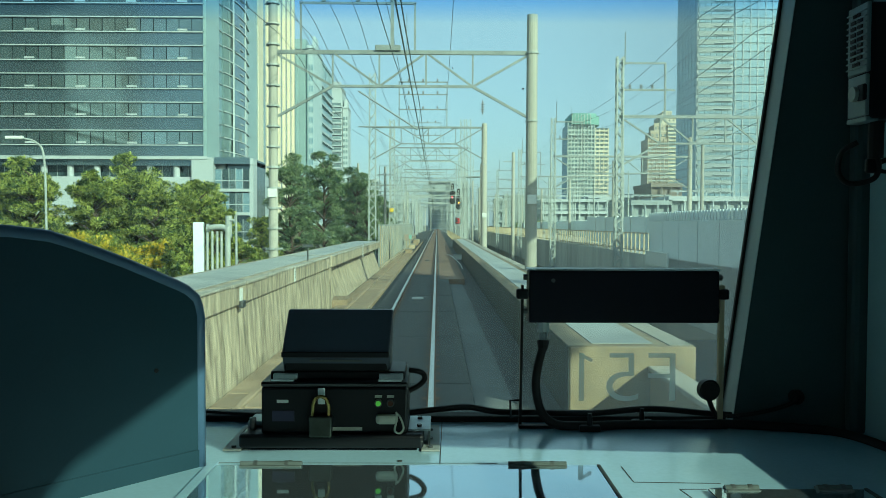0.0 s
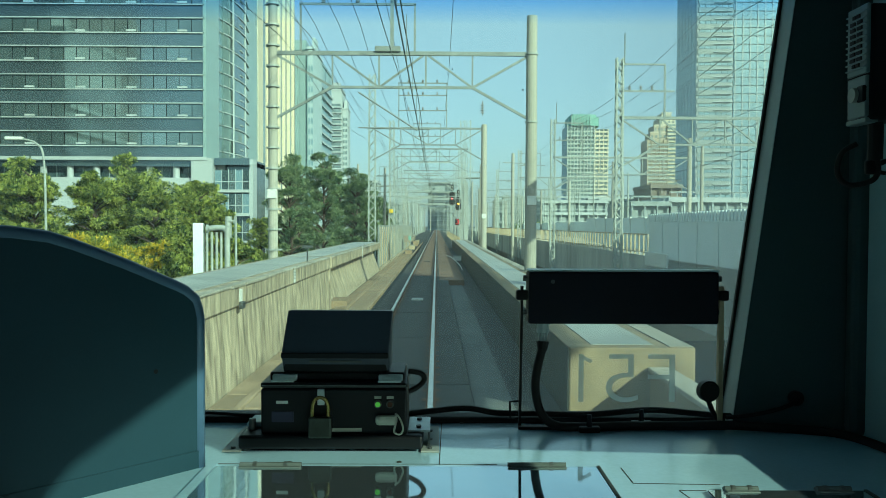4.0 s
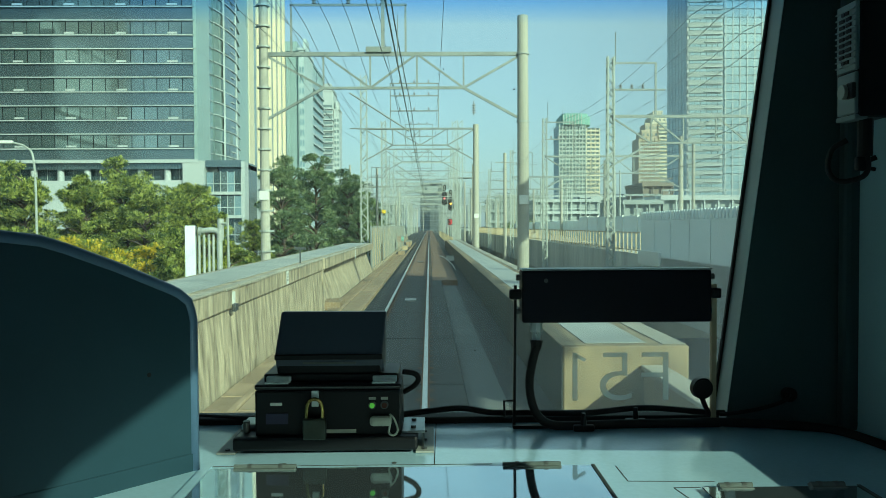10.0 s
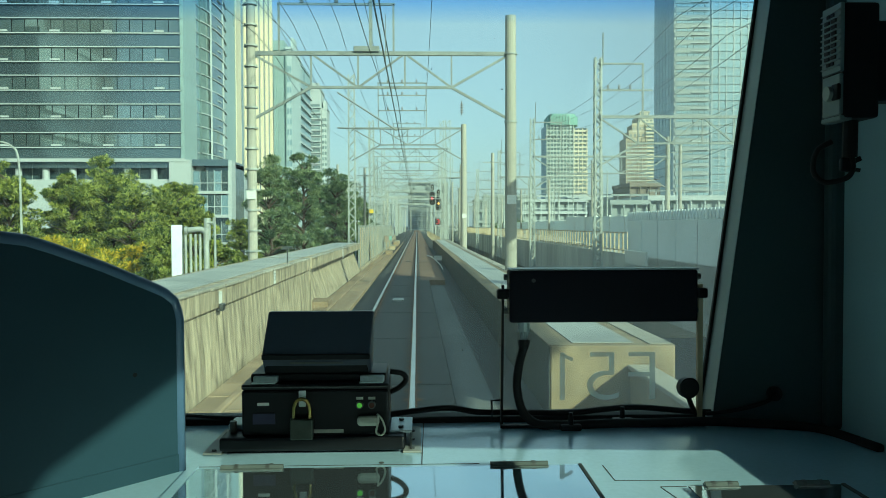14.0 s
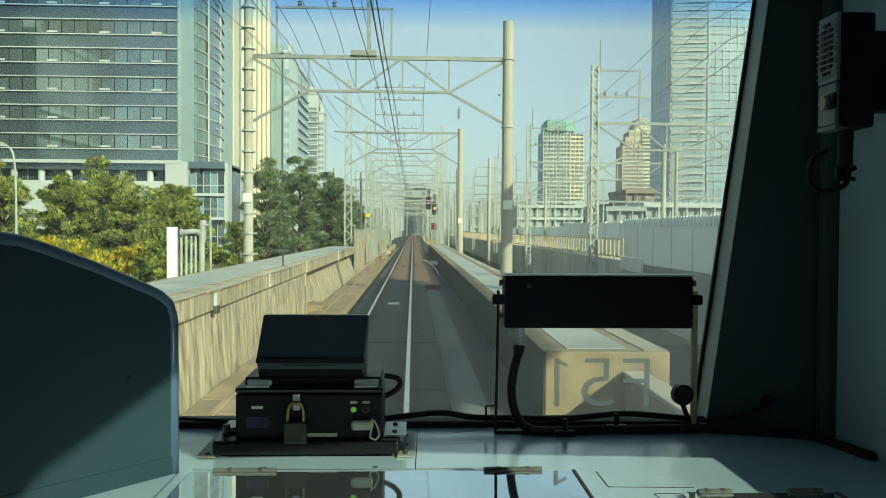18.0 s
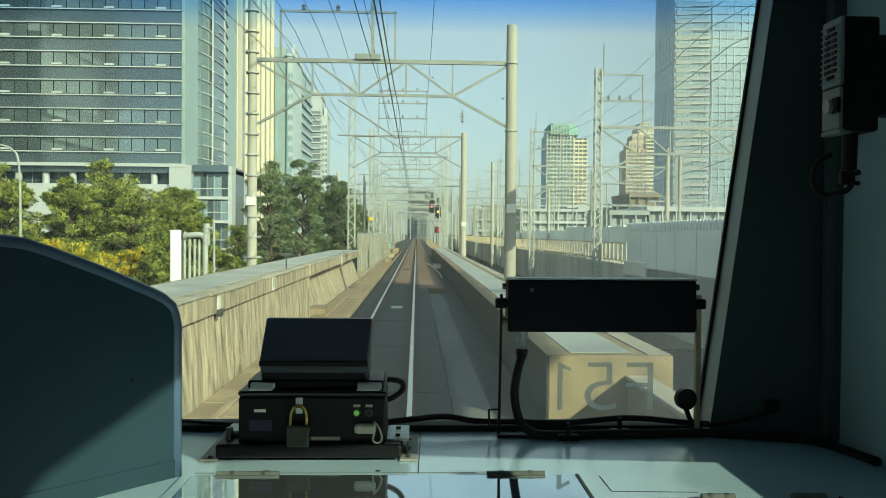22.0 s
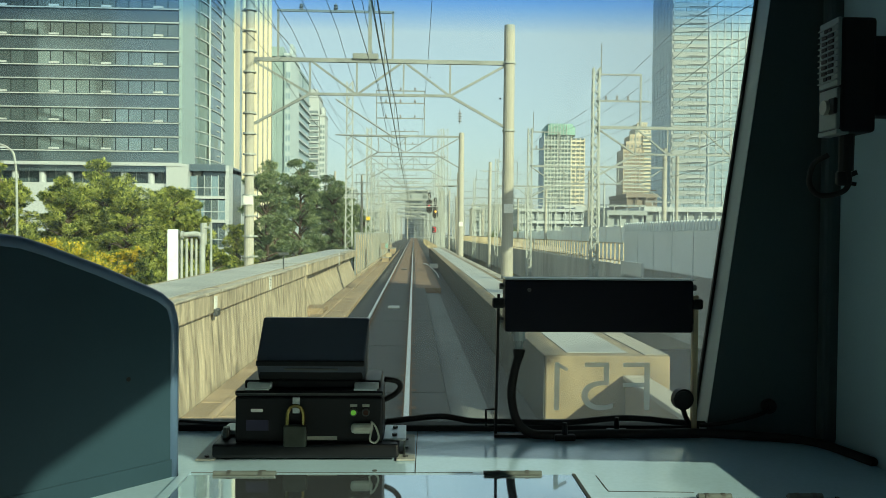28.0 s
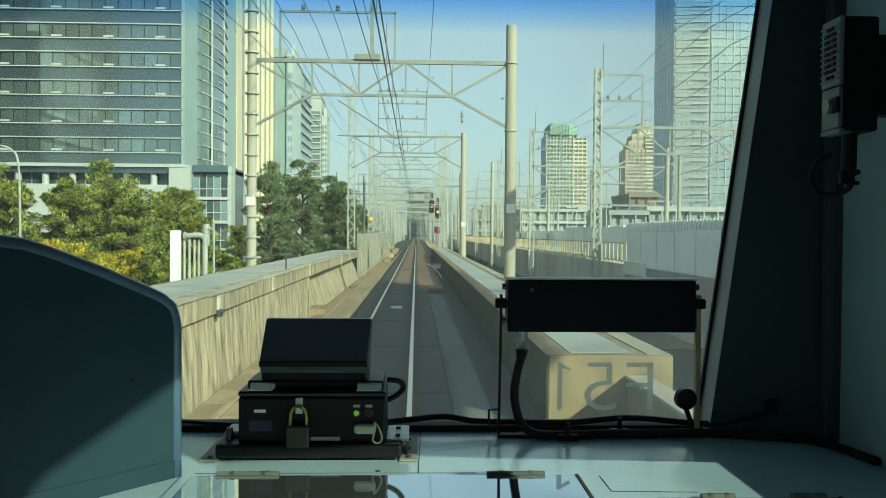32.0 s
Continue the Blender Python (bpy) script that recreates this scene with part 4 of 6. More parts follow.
def slab_tower(name, label, x0, x1, y0, y1, h, wall, band, glass, cols, side_cols, floor=3.6, face="fins"):
    t = thing(name, label, "building", group="distant towers")
    part("wall", box(x0, x1, y0, y1, GROUND, h), wall, t)
    part("roof_slab", box(x0 - 0.4, x1 + 0.4, y0 - 0.4, y1 + 0.4, h, h + 1.0), wall, t)
    cx, cy = (x0 + x1) / 2, (y0 + y1) / 2
    part("roof_house", box(cx - (x1 - x0) * 0.3, cx + (x1 - x0) * 0.3, cy - 4, cy + 4, h + 1.0, h + 6), wall, t)
    n = int((h - 8) / floor)
    if face == "fins":
        cw = (x1 - x0) / cols
        for c in range(cols):
            part("window_strip", box(x0 + cw * (c + 0.25), x0 + cw * (c + 0.75), y0 - 0.12, y0 + 0.1, 4, h - 3), glass, t)
            part("fin", box(x0 + cw * (c + 0.9), x0 + cw * (c + 1.1), y0 - 0.9, y0, 2, h - 1), wall, t)
    elif face == "grid":
        pane_grid(t, "window_pane", glass, x0, y0, 1, 0, 4, cols, n, (x1 - x0) / cols, floor, (x1 - x0) / cols * 0.72, floor * 0.55)
    else:
        for f in range(n):
            z = 3 + f * floor
            part("window_strip", box(x0 + 0.6, x1 - 0.6, y0 - 0.15, y0 + 0.1, z, z + floor * 0.5), glass, t)
            part("floor_band", box(x0 - 0.3, x1 + 0.3, y0 - 1.1, y0, z - 0.9, z - 0.1), band, t)
    # the flank that faces the track
    if side_cols:
        s = x1 if x1 < 0 else x0
        me_w = (y1 - y0) / side_cols
        if face == "bands":
            for f in range(n):
                z = 3 + f * floor
                part("window_strip", box(s - 0.12, s + 0.12, y0 + 0.6, y1 - 0.6, z, z + floor * 0.5), glass, t)
                part("floor_band", box(s - 0.9, s + 0.9, y0, y1, z - 0.9, z - 0.1), band, t)
        else:
            if face == "fins":
                for c in range(side_cols):
                    part("window_strip", box(s - 0.1, s + 0.12, y0 + me_w * (c + 0.3), y0 + me_w * (c + 0.62), 4, h - 3), glass, t)
                    part("fin", box(s, s + 0.6, y0 + me_w * (c + 0.92), y0 + me_w * (c + 1.08), 2, h - 1), wall, t)
                return t
            pane_grid(t, "window_pane", glass, s, y0 if s == x1 else y1, 0, 1 if s == x1 else -1, 4, side_cols, n, me_w, floor, me_w * 0.3, floor * 0.5)
    return t


# beside the line, left
# unseen tower added behind the eye as a dark reflection for the office glass
slab_tower("office_tower", "dark grey office tower with close window bands", -152, -112, -60, 0, 92, spandrel_dark, spandrel_dark, window_dark, 10, 12, 3.9, "grid")
slab_tower("office_tower", "tall beige office tower with narrow vertical window strips", -58, -42.9, 200, 243, 100, beige_cladding, beige_cladding, window_dark, 3, 6, 3.8, "fins")
slab_tower("office_tower", "plain pale grey slab tower", -60, -47.0, 300, 330, 66, corner_glass, pale_cladding, corner_glass, 3, 0, 3.8, "fins")
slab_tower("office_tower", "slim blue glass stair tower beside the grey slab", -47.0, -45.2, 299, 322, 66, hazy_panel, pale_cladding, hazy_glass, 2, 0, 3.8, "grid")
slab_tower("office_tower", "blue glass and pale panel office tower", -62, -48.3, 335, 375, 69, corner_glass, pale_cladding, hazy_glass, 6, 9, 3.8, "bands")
slab_tower("apartment_tower", "white striped high-rise apartment tower far off", -66.7, -58.2, 500, 520, 84, pale_cladding, pale_cladding, window_dark, 8, 0, 3.4, "bands")
slab_tower("apartment_tower", "slim white high-rise apartment block far off", -58.0, -54.8, 502, 518, 73, pale_cladding, pale_cladding, window_dark, 2, 0, 3.4, "grid")


def crown_tower():
    t = thing("apartment_tower", "grey apartment tower with gridded balconies and a green rounded crown", "building", at=(128, 700, 0), group="distant towers")
    # grey front against tan wing: shaded and sunny sides painted into the colours
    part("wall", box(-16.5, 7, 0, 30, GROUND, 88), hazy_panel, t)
    part("wing", box(7, 19, 3, 33, GROUND, 85), tan_cladding, t, "wing painted tan for its sunlight")
    ring = [(-15, 0, 88), (-13, -3, 88), (2, -3, 88), (10, 0, 88), (12, 8, 88), (12, 24, 88), (-15, 24, 88)]
    part("crown_drum", prism(ring, (0, 0, 7.5)), green_roof, t, "green metal crown")
    part("crown_cap", prism([(x * 0.86 - 0.4, y * 0.8 + 2, 95.5) for x, y, z in ring], (0, 0, 2.2)), green_roof, t)
    for k in range(7):
        part("crown_rib", box(-13.6 + 2.6 * k, -13.1 + 2.6 * k, -3.5, -2.9, 87, 96.5), tower_grey, t)
    for k in range(9):
        part("pier", box(-16.7 + 2.85 * k, -16.0 + 2.85 * k, -1.1, 0.2, GROUND, 89), tower_grey, t)
    for k in range(4):
        part("pier", box(7.4 + 3.7 * k, 8.1 + 3.7 * k, 1.8, 3.1, GROUND, 85.5), beige_cladding, t)
    for f in range(24):
        z = 2 + 3.5 * f
        part("balcony", box(-16.5, 7, -0.9, 0, z, z + 1.3), tower_grey, t)
        part("balcony", box(7, 19.4, 1.7, 3, z, z + 1.4), beige_cladding, t)
        part("window_strip", box(-16, 6.5, -0.15, 0.05, z + 1.4, z + 3.2), window_dark, t)
        part("window_strip", box(7.5, 18.5, 2.85, 3.05, z + 1.5, z + 3.2), window_dark, t)
    for x in (-12, -4, 5):
        part("roof_mast", tube([(x, 8, 97), (x, 8, 100 + 0.4 * abs(x))], 0.15, 6), galvanised, t)


def stepped_tower():
    t = thing("apartment_tower", "tan apartment tower with a stepped top, one side painted cream for sunlight", "building", at=(216, 800, 0), group="distant towers")
    # tan left, cream right: the tower's shade and sun are put into colour
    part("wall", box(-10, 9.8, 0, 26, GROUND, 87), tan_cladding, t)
    part("wing", box(9.8, 22.5, 2, 30, GROUND, 104), beige_cladding, t, "wing painted cream for its sunlight")
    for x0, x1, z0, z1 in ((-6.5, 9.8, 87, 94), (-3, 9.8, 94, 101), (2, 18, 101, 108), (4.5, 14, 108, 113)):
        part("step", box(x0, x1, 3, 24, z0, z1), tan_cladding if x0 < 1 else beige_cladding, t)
        part("step_rail", box(x0 - 0.4, x1 + 0.4, 2.4, 3, z1, z1 + 1.1), beige_cladding, t)
        for k in range(4):
            part("step_window", box(x0 + 1 + (x1 - x0) * k / 4, x0 + (x1 - x0) * (k + 0.7) / 4, 2.85, 3.05, z0 + 2.2, z0 + 5), window_dark, t)
    for k in range(6):
        part("pier", box(-10.2 + 4 * k, -9.5 + 4 * k, -1.0, 0.1, GROUND, 87.5), tan_cladding, t)
    for f in range(28):
        z = 2 + 3.6 * f
        part("balcony", box(9.8, 23, 0.6, 2, z, z + 1.5), beige_cladding, t)
        part("window_strip", box(10.2, 22, 1.85, 2.05, z + 1.6, z + 3.2), window_dark, t)
        if f < 23:
            part("balcony", box(-10, 9.8, -0.8, 0, z, z + 1.4), tower_grey, t)
            part("window_strip", box(-9.5, 9.3, -0.2, 0.05, z + 1.5, z + 3.1), brown_wall, t)


def great_tower():
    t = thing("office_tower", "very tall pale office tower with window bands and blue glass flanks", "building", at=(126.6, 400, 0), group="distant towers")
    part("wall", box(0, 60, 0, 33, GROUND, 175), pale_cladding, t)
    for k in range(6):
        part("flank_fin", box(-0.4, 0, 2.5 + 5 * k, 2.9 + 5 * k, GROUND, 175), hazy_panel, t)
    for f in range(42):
        # flank colour raised against its shade, with haze painted in
        part("flank_glass", box(-0.25, 0, 0.5, 32.5, -1 + 4.02 * f, 2.5 + 4.02 * f), hazy_flank, t)
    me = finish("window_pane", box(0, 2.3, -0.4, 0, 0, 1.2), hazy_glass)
    rib = finish("floor_band", box(0.5, 16.5, -0.5, 0, 0, 2.4), grey_cladding)
    for f in range(42):
        z = -2 + 4.02 * f
        piece("floor_band", rib, t, pose(0, 0, z))
        if f < 30:
            for c in range(6):
                piece("window_pane", me, t, pose(1.2 + 2.8 * c, 0, z + 2.55))
            part("ledge", box(8.5, 17.5, -1.2, -0.4, z + 0.6, z + 1.0), pale_cladding, t)
    for c in range(10):
        part("mullion", box(18.5 + 3.6 * c, 19.1 + 3.6 * c, -0.7, 0, GROUND, 172), pale_cladding, t)
    for f in range(42):
        part("glass_band", box(18, 59, -0.5, 0, -1 + 4.02 * f, 2.4 + 4.02 * f), hazy_glass, t)


crown_tower()
stepped_tower()
great_tower()


def car_park(x0, x1, y0, y1, h, label, wall, levels):
    t = thing("low_building", label, "building", group="low buildings")
    part("body", box(x0, x1, y0 + 1.2, y1, GROUND, h - 0.6), brown_wall if wall is brown_wall else grey_cladding, t)
    n = max(3, int((x1 - x0) / 2.4))
    lh = (h - GROUND) / levels
    for k in range(levels):
        z = GROUND + lh * (k + 1)
        part("floor_edge", box(x0 - 0.3, x1 + 0.3, y0, y1, z - lh * 0.24, z), wall, t)
        part("deck_rail", box(x0, x1, y0 + 0.1, y0 + 0.2, z + lh * 0.2, z + lh * 0.25), wall, t)
    for i in range(n + 1):
        x = x0 + (x1 - x0) * i / n
        part("column", box(x - 0.13, x + 0.13, y0 + 0.05, y0 + 0.6, GROUND, h), wall, t)
    for i in range(n):
        part("roof_post", box(x0 + (x1 - x0) * (i + 0.5) / n - 0.08, x0 + (x1 - x0) * (i + 0.5) / n + 0.08, y0 + 0.1, y0 + 0.3, h, h + 1.0), wall, t)
    part("roof_rail", box(x0, x1, y0 + 0.1, y0 + 0.25, h + 0.9, h + 1.05), wall, t)


car_park(43, 64, 150, 176, 7.6, "white multi-storey car park with open decks", pale_cladding, 3)
car_park(36, 43, 150, 170, 6.8, "pale two-storey building with dark glazing", grey_cladding, 3)
car_park(63.2, 72, 240, 262, 14.6, "brown block behind the car park", brown_wall, 4)
car_park(30, 48, 230, 250, 9.5, "white low office block with window bands", pale_cladding, 4)
car_park(52, 66, 260, 280, 11, "white low block with stairs", pale_cladding, 4)
car_park(22, 29, 300, 320, 12, "grey low block beside the line", grey_cladding, 4)
car_park(-40, -26, 360, 380, 22, "white mid-rise block with blue windows", pale_cladding, 6)
car_park(-24, -14, 420, 440, 14, "white low block far along the line", pale_cladding, 4)
car_park(17.2, 20.3, 560, 580, 31, "beige apartment block far along the line", beige_cladding, 10)
# pale walls chosen to paint haze on the far block
car_park(-6.7, 10.4, 620, 640, 35, "pale grey apartment block far along the line", pale_cladding, 11)
car_park(40, 70, 480, 500, 20, "grey mid-rise block in the distance", grey_cladding, 6)
car_park(78, 110, 420, 440, 17, "white mid-rise block in the distance", pale_cladding, 5)
car_park(-74, -50, 560, 580, 30, "white mid-rise block in the distance", pale_cladding, 8)

# ---- trees ----
def crown_mesh(name, material, lobes, count, size, seed, blade=0.14):
    """Tufts of narrow leaves scattered through the lobes, thicker towards their skins."""
    rng = np.random.default_rng(seed)
    verts, faces = [], []
    for i in range(count):
        cx, cy, cz, rx, rz = lobes[rng.integers(len(lobes))]
        d = rng.normal(size=3)
        d /= np.linalg.norm(d)
        k = rng.uniform(0.45, 1.0) ** 0.5
        p = np.array([cx, cy, cz]) + d * k * np.array([rx, rx, rz])
        out = d * np.array([1, 1, 0.5]) + np.array([0, 0, 0.55])
        hub = len(verts)
        verts.append(tuple(p))
        for j in range(7):
            a = out + rng.normal(size=3) * 0.9
            a /= np.linalg.norm(a)
            c = np.cross(a, rng.normal(size=3))
            c /= np.linalg.norm(c)
            s = size * rng.uniform(0.6, 1.2)
            n = len(verts)
            verts += [tuple(p + a * s - c * s * blade), tuple(p + a * s * 1.15), tuple(p + a * s + c * s * blade)]
            faces.append((hub, n, n + 1, n + 2))
    me = bpy.data.meshes.new(name)
    me.from_pydata(verts, [], faces)
    me.materials.append(material)
    return me


def tree(label, category, height, spread, leaf, seed, lobes_n, count, size, first=0.25, group="trees"):
    rng = random.Random(seed)
    t = thing("pine_tree" if category == "tree" else "shrub", label, category, at=(0, 0, -500), group=group)
    top = (rng.uniform(-0.3, 0.3), rng.uniform(-0.3, 0.3), height * 0.95)
    part("trunk", tube(curve_points([(0, 0, 0), (0.15, 0.1, height * 0.4), top]), height * 0.022, 8, r1=0.03), bark, t)
    lobes = []
    for i in range(lobes_n):
        k = first + (1 - first) * (i + 0.5) / lobes_n
        a = i * 2.4 + rng.uniform(-0.4, 0.4)
        reach = spread * (1.05 - 0.75 * k) * rng.uniform(0.55, 1.3)
        z = height * k * rng.uniform(0.93, 1.06)
        tip = (math.cos(a) * reach, math.sin(a) * reach, z)
        part("limb", tube([(0, 0, z - height * 0.08), (tip[0] * 0.5, tip[1] * 0.5, z - height * 0.03), tip], height * 0.009, 5, r1=0.015), bark, t)
        r = spread * rng.uniform(0.11, 0.21)
        lobes.append((tip[0], tip[1], z + 0.25, r, r * rng.uniform(0.4, 0.7)))
        if i % 2:
            lobes.append((tip[0] * 0.55, tip[1] * 0.55, z + 0.35, r * 0.9, r * 0.5))
    lobes.append((top[0], top[1], height * 0.93, spread * 0.25, height * 0.09))
    ob = new("crown", crown_mesh("crown", leaf, lobes, count, size, seed))
    ob.parent = t
    return t


pines = [tree("spreading green pine tree with clumped needles", "tree", 10.5, 3.4, pine_leaf, 11 + k, 44, 4200, 0.25) for k in range(3)]
darks = [tree("dense dark green pine tree", "tree", 12.5, 3.2, dark_leaf, 31 + k, 46, 4200, 0.27, 0.15) for k in range(2)]
bushes = [tree("round shrub with yellow autumn leaves", "shrub", 4.6, 2.3, yellow_leaf, 51 + k, 18, 1900, 0.24, 0.2, "yellow shrubs") for k in range(2)]
plan = [(pines, k, x, y, s) for k, (x, y, s) in enumerate((
    (-22.2, 60, 0.97), (-26.0, 62, 0.86), (-30.2, 60, 0.88), (-18.0, 62, 0.8), (-33.5, 66, 0.95), (-20.2, 70, 0.9), (-27.5, 74, 0.98), (-24.0, 78, 0.9), (-31.5, 80, 0.95), (-38, 72, 1.0), (-16.4, 76, 0.62), (-24.2, 58, 0.9), (-28.0, 57, 0.92), (-20.0, 58, 0.84), (-32.2, 58, 0.86), (-16.2, 60, 0.72), (-35.5, 60, 0.9)))]
plan += [(darks, k, x, y, s) for k, (x, y, s) in enumerate((
    (-14.4, 80, 0.98), (-11.6, 84, 1.0), (-9.8, 100, 0.98), (-12.4, 104, 0.95), (-7.6, 88, 0.62), (-11.2, 118, 1.0), (-9.2, 122, 0.85), (-16.8, 100, 1.0), (-8.2, 134, 0.75)))]
leafy = [tree("leafy bright green broadleaf tree beside the wall", "tree", 11.5, 4.2, green_leaf, 71 + k, 40, 3200, 0.36, 0.3) for k in range(2)]
plan += [(leafy, k, x, y, s) for k, (x, y, s) in enumerate(((-8.6, -12, 0.95), (-9.4, -19, 1.05), (-8.2, -26, 0.9), (-11.0, -32, 0.8), (-10.4, -5, 0.7)))]
plan += [(darks, k, x, y, s) for k, (x, y, s) in enumerate(((-9.5, -52, 0.5), (-9.8, -60, 0.45), (-13.0, -74, 0.55), (-12.4, -84, 0.5)))]
plan += [(bushes, k, x, y, s) for k, (x, y, s) in enumerate((
    (-14.2, 39, 0.9), (-15.6, 40, 1.06), (-17.6, 42, 1.12), (-20, 44, 1.05), (-16.4, 48, 1.02)))]
hedges = [tree("round dark green shrub behind the wall", "shrub", 4.4, 2.2, pine_leaf, 61 + k, 20, 2200, 0.19, 0.15, "green shrubs") for k in range(2)]
plan += [(hedges, k, x, y, s) for k, (x, y, s) in enumerate(((-12.3, 38, 0.95), (-10.7, 40, 0.85), (-13.4, 44, 1.15), (-11.6, 47, 1.1)))]
for src, k, x, y, s in plan:
    copy_thing(src[k % len(src)], pose(x, y, GROUND, 0, 0, 67 * k) @ Matrix.Diagonal((s, s, s, 1)))
for t in (*pines, *darks, *bushes, *leafy, *hedges):
    for o in (*t.children_recursive, t):
        bpy.data.objects.remove(o)
far_me = crown_mesh("far_trees", dark_leaf, [(x, 250 + 3 * math.sin(x), GROUND + 3.5, 5, 4.5) for x in range(52, 110, 6)] + [(x, 175, GROUND + 3, 4, 3.6) for x in range(-44, -24, 5)] + [(22 + x, 200 + 4 * x, GROUND + 3, 4, 3.8) for x in range(0, 20, 3)], 5000, 1.2, 91)
tagged(new("far_trees", far_me), "band of dark green trees in the distance", "trees", kind="stuff")

# ---- street things beyond the left wall ----
lamp = thing("street_lamp", "white curved street lamp on a tall post", "street lamp", at=(-24.8, 52, GROUND))
part("post", tube(curve_points([(0, 0, 0), (0, 0, 6), (-0.1, 0, 10.3), (-0.6, 0, 11.3), (-1.6, 0, 11.6)]), 0.085, 10, r1=0.055), galvanised_pale, lamp)
part("lamp_head", box(-2.5, -1.4, -0.15, 0.15, 11.5, 11.7, 0.05), label_white, lamp)
vent = thing("pipe_cabinet", "pale blue panel cabinet with white vertical pipes", "utility cabinet", at=(-8.7, 30, 0))
part("panel", box(-0.25, 0.13, 0, 0.12, GROUND, 2.25, 0.02), barrier_panel, vent)
part("panel_seam", box(0.13, 0.16, 0.02, 0.12, GROUND, 2.22), galvanised, vent)
part("elbow_pipe", tube(curve_points([(0.3, 0, 2.05), (0.8, 0, 2.08), (0.98, 0, 1.96), (1.02, 0, 1.6), (1.02, 0, GROUND)], 5), 0.105, 12), galvanised_pale, vent, smooth=True)
part("pipe_flange", tube([(0.26, 0, 2.05), (0.34, 0, 2.05)], 0.15, 12), galvanised_pale, vent)
part("pipe_cap", tube([(1.04, 0.08, 1.7), (1.04, 0.08, 2.5)], 0.12, 12), galvanised_pale, vent)
for x in (0.26, 0.44, 0.62, 0.78):
    part("pipe", tube([(x, 0.05, GROUND), (x, 0.05, 1.92)], 0.05, 8), galvanised_pale, vent)
part("thin_pipe", tube(curve_points([(1.05, 0, 2.32), (1.27, 0, 2.3), (1.33, 0, 2.0), (1.33, 0, GROUND)], 5), 0.045, 8), galvanised_pale, vent)


def parked_car(x, y, paint, label):
    t = thing("car", label, "car", at=(x, y, GROUND), group="parked cars", turn=12)
    ring = [(-0.85, -2.1, 0.3), (-0.85, -2.15, 0.8), (-0.85, -1.3, 0.95), (-0.85, -0.7, 1.45), (-0.85, 1.2, 1.48), (-0.85, 1.95, 0.95), (-0.85, 2.1, 0.3)]
    part("body", prism(ring, (1.7, 0, 0), b=0.08), paint, t)
    part("side_window", box(-0.87, 0.87, -0.6, 1.2, 1.0, 1.35, 0.03), window_dark, t)
    part("windscreen", prism([(-0.7, -1.28, 0.99), (-0.7, -0.76, 1.4), (-0.7, -0.7, 1.38), (-0.7, -1.2, 0.97)], (1.4, 0, 0)), window_dark, t)
    for sx in (-0.9, 0.72):
        for sy in (-1.3, 1.3):
            part("wheel", tube([(sx, sy, 0.32), (sx + 0.18, sy, 0.32)], 0.32, 14), rubber, t)


parked_car(-26.0, 108, label_white, "white parked car on the street")
parked_car(-22.5, 112, red_paint, "red parked car on the street")
parked_car(-30.0, 110, label_white, "white parked car on the street")

# ---- the stretch already passed ----
for k, y in enumerate((-31, -61, -91, -121)):
    gp = start_gantry(y, "galvanised truss gantry on two round concrete poles over the track")
    concrete_pole(gp, -5.2, 0, GROUND, 13.0, [0.6 + 0.72 * i for i in range(17)], 0.17, 3.3)
    concrete_pole(gp, 3.34, 0, GROUND, 9.6, [5.87, 8.26], 0.2, 3.1)
    gantry_beam(gp, -5.2, 3.34, 8.26, 7.07)
    hanger_frame(gp, -3.6, 0.4, 8.26, 11.2, mids=(9.9,))
nets = thing("net_enclosure", "rusty pale green steel frame enclosure with clear green netting", "enclosure", at=(-7.2, -98, GROUND))
for i in range(17):
    y = 3.0 * i
    part("frame_post", bar((0, y, 0), (0, y, 7.4), 0.12, 0.12), net_frame, nets)
    part("rafter", bar((0, y, 7.4), (-1.6, y, 9.6), 0.1, 0.1), net_frame, nets)
    part("rafter", bar((-1.6, y, 9.6), (-8.0, y, 10.6), 0.1, 0.1), net_frame, nets)
    if i < 16:
        part("cross_rail", bar((0, y, 4.2), (0, y + 3, 4.2), 0.08, 0.08), net_frame, nets)
        part("eave_rail", bar((0, y, 7.4), (0, y + 3, 7.4), 0.08, 0.08), net_frame, nets)
bm = bmesh.new()
for i in range(120):
    bar((-0.06, 0.4 * i, 0.3), (-0.06, 0.4 * i, 7.3), 0.012, 0.012, bm)
for k in range(24):
    bar((-0.06, 0, 0.3 + 0.3 * k), (-0.06, 48, 0.3 + 0.3 * k), 0.012, 0.012, bm)
part("netting", bm, net_green, nets, "fine green netting")
screen = thing("net_screen", "tall hanging green net between concrete poles", "net", at=(-7.4, -46, GROUND))
for i in range(5):
    part("pole", tube([(0, 4.2 * i, 0), (0, 4.2 * i, 18)], 0.2, 12), pole_concrete, screen)
ring = [(0.1 * math.sin(i * 1.7), 0.42 * i, 0.5) for i in range(40)]
part("net_sheet", prism(ring + [(x - 0.02, y, z) for x, y, z in ring[::-1]], (0, 0, 15.5)), net_green, screen, "gathered green net sheet")
hall = thing("arched_hall", "low hall with a white arched roof and green side wall", "building", at=(0, -104, 0))
part("side_wall", box(6.2, 24.0, 0, 38, GROUND, 0.4), net_frame, hall, "pale green ribbed wall")
ring = [(15.1 + 9.2 * math.cos(a), -0.4, 0.4 + 3.4 * math.sin(a)) for a in (math.pi * k / 24 for k in range(25))]
part("roof", prism(ring, (0, 38.8, 0)), label_white, hall, "white arched metal roof")
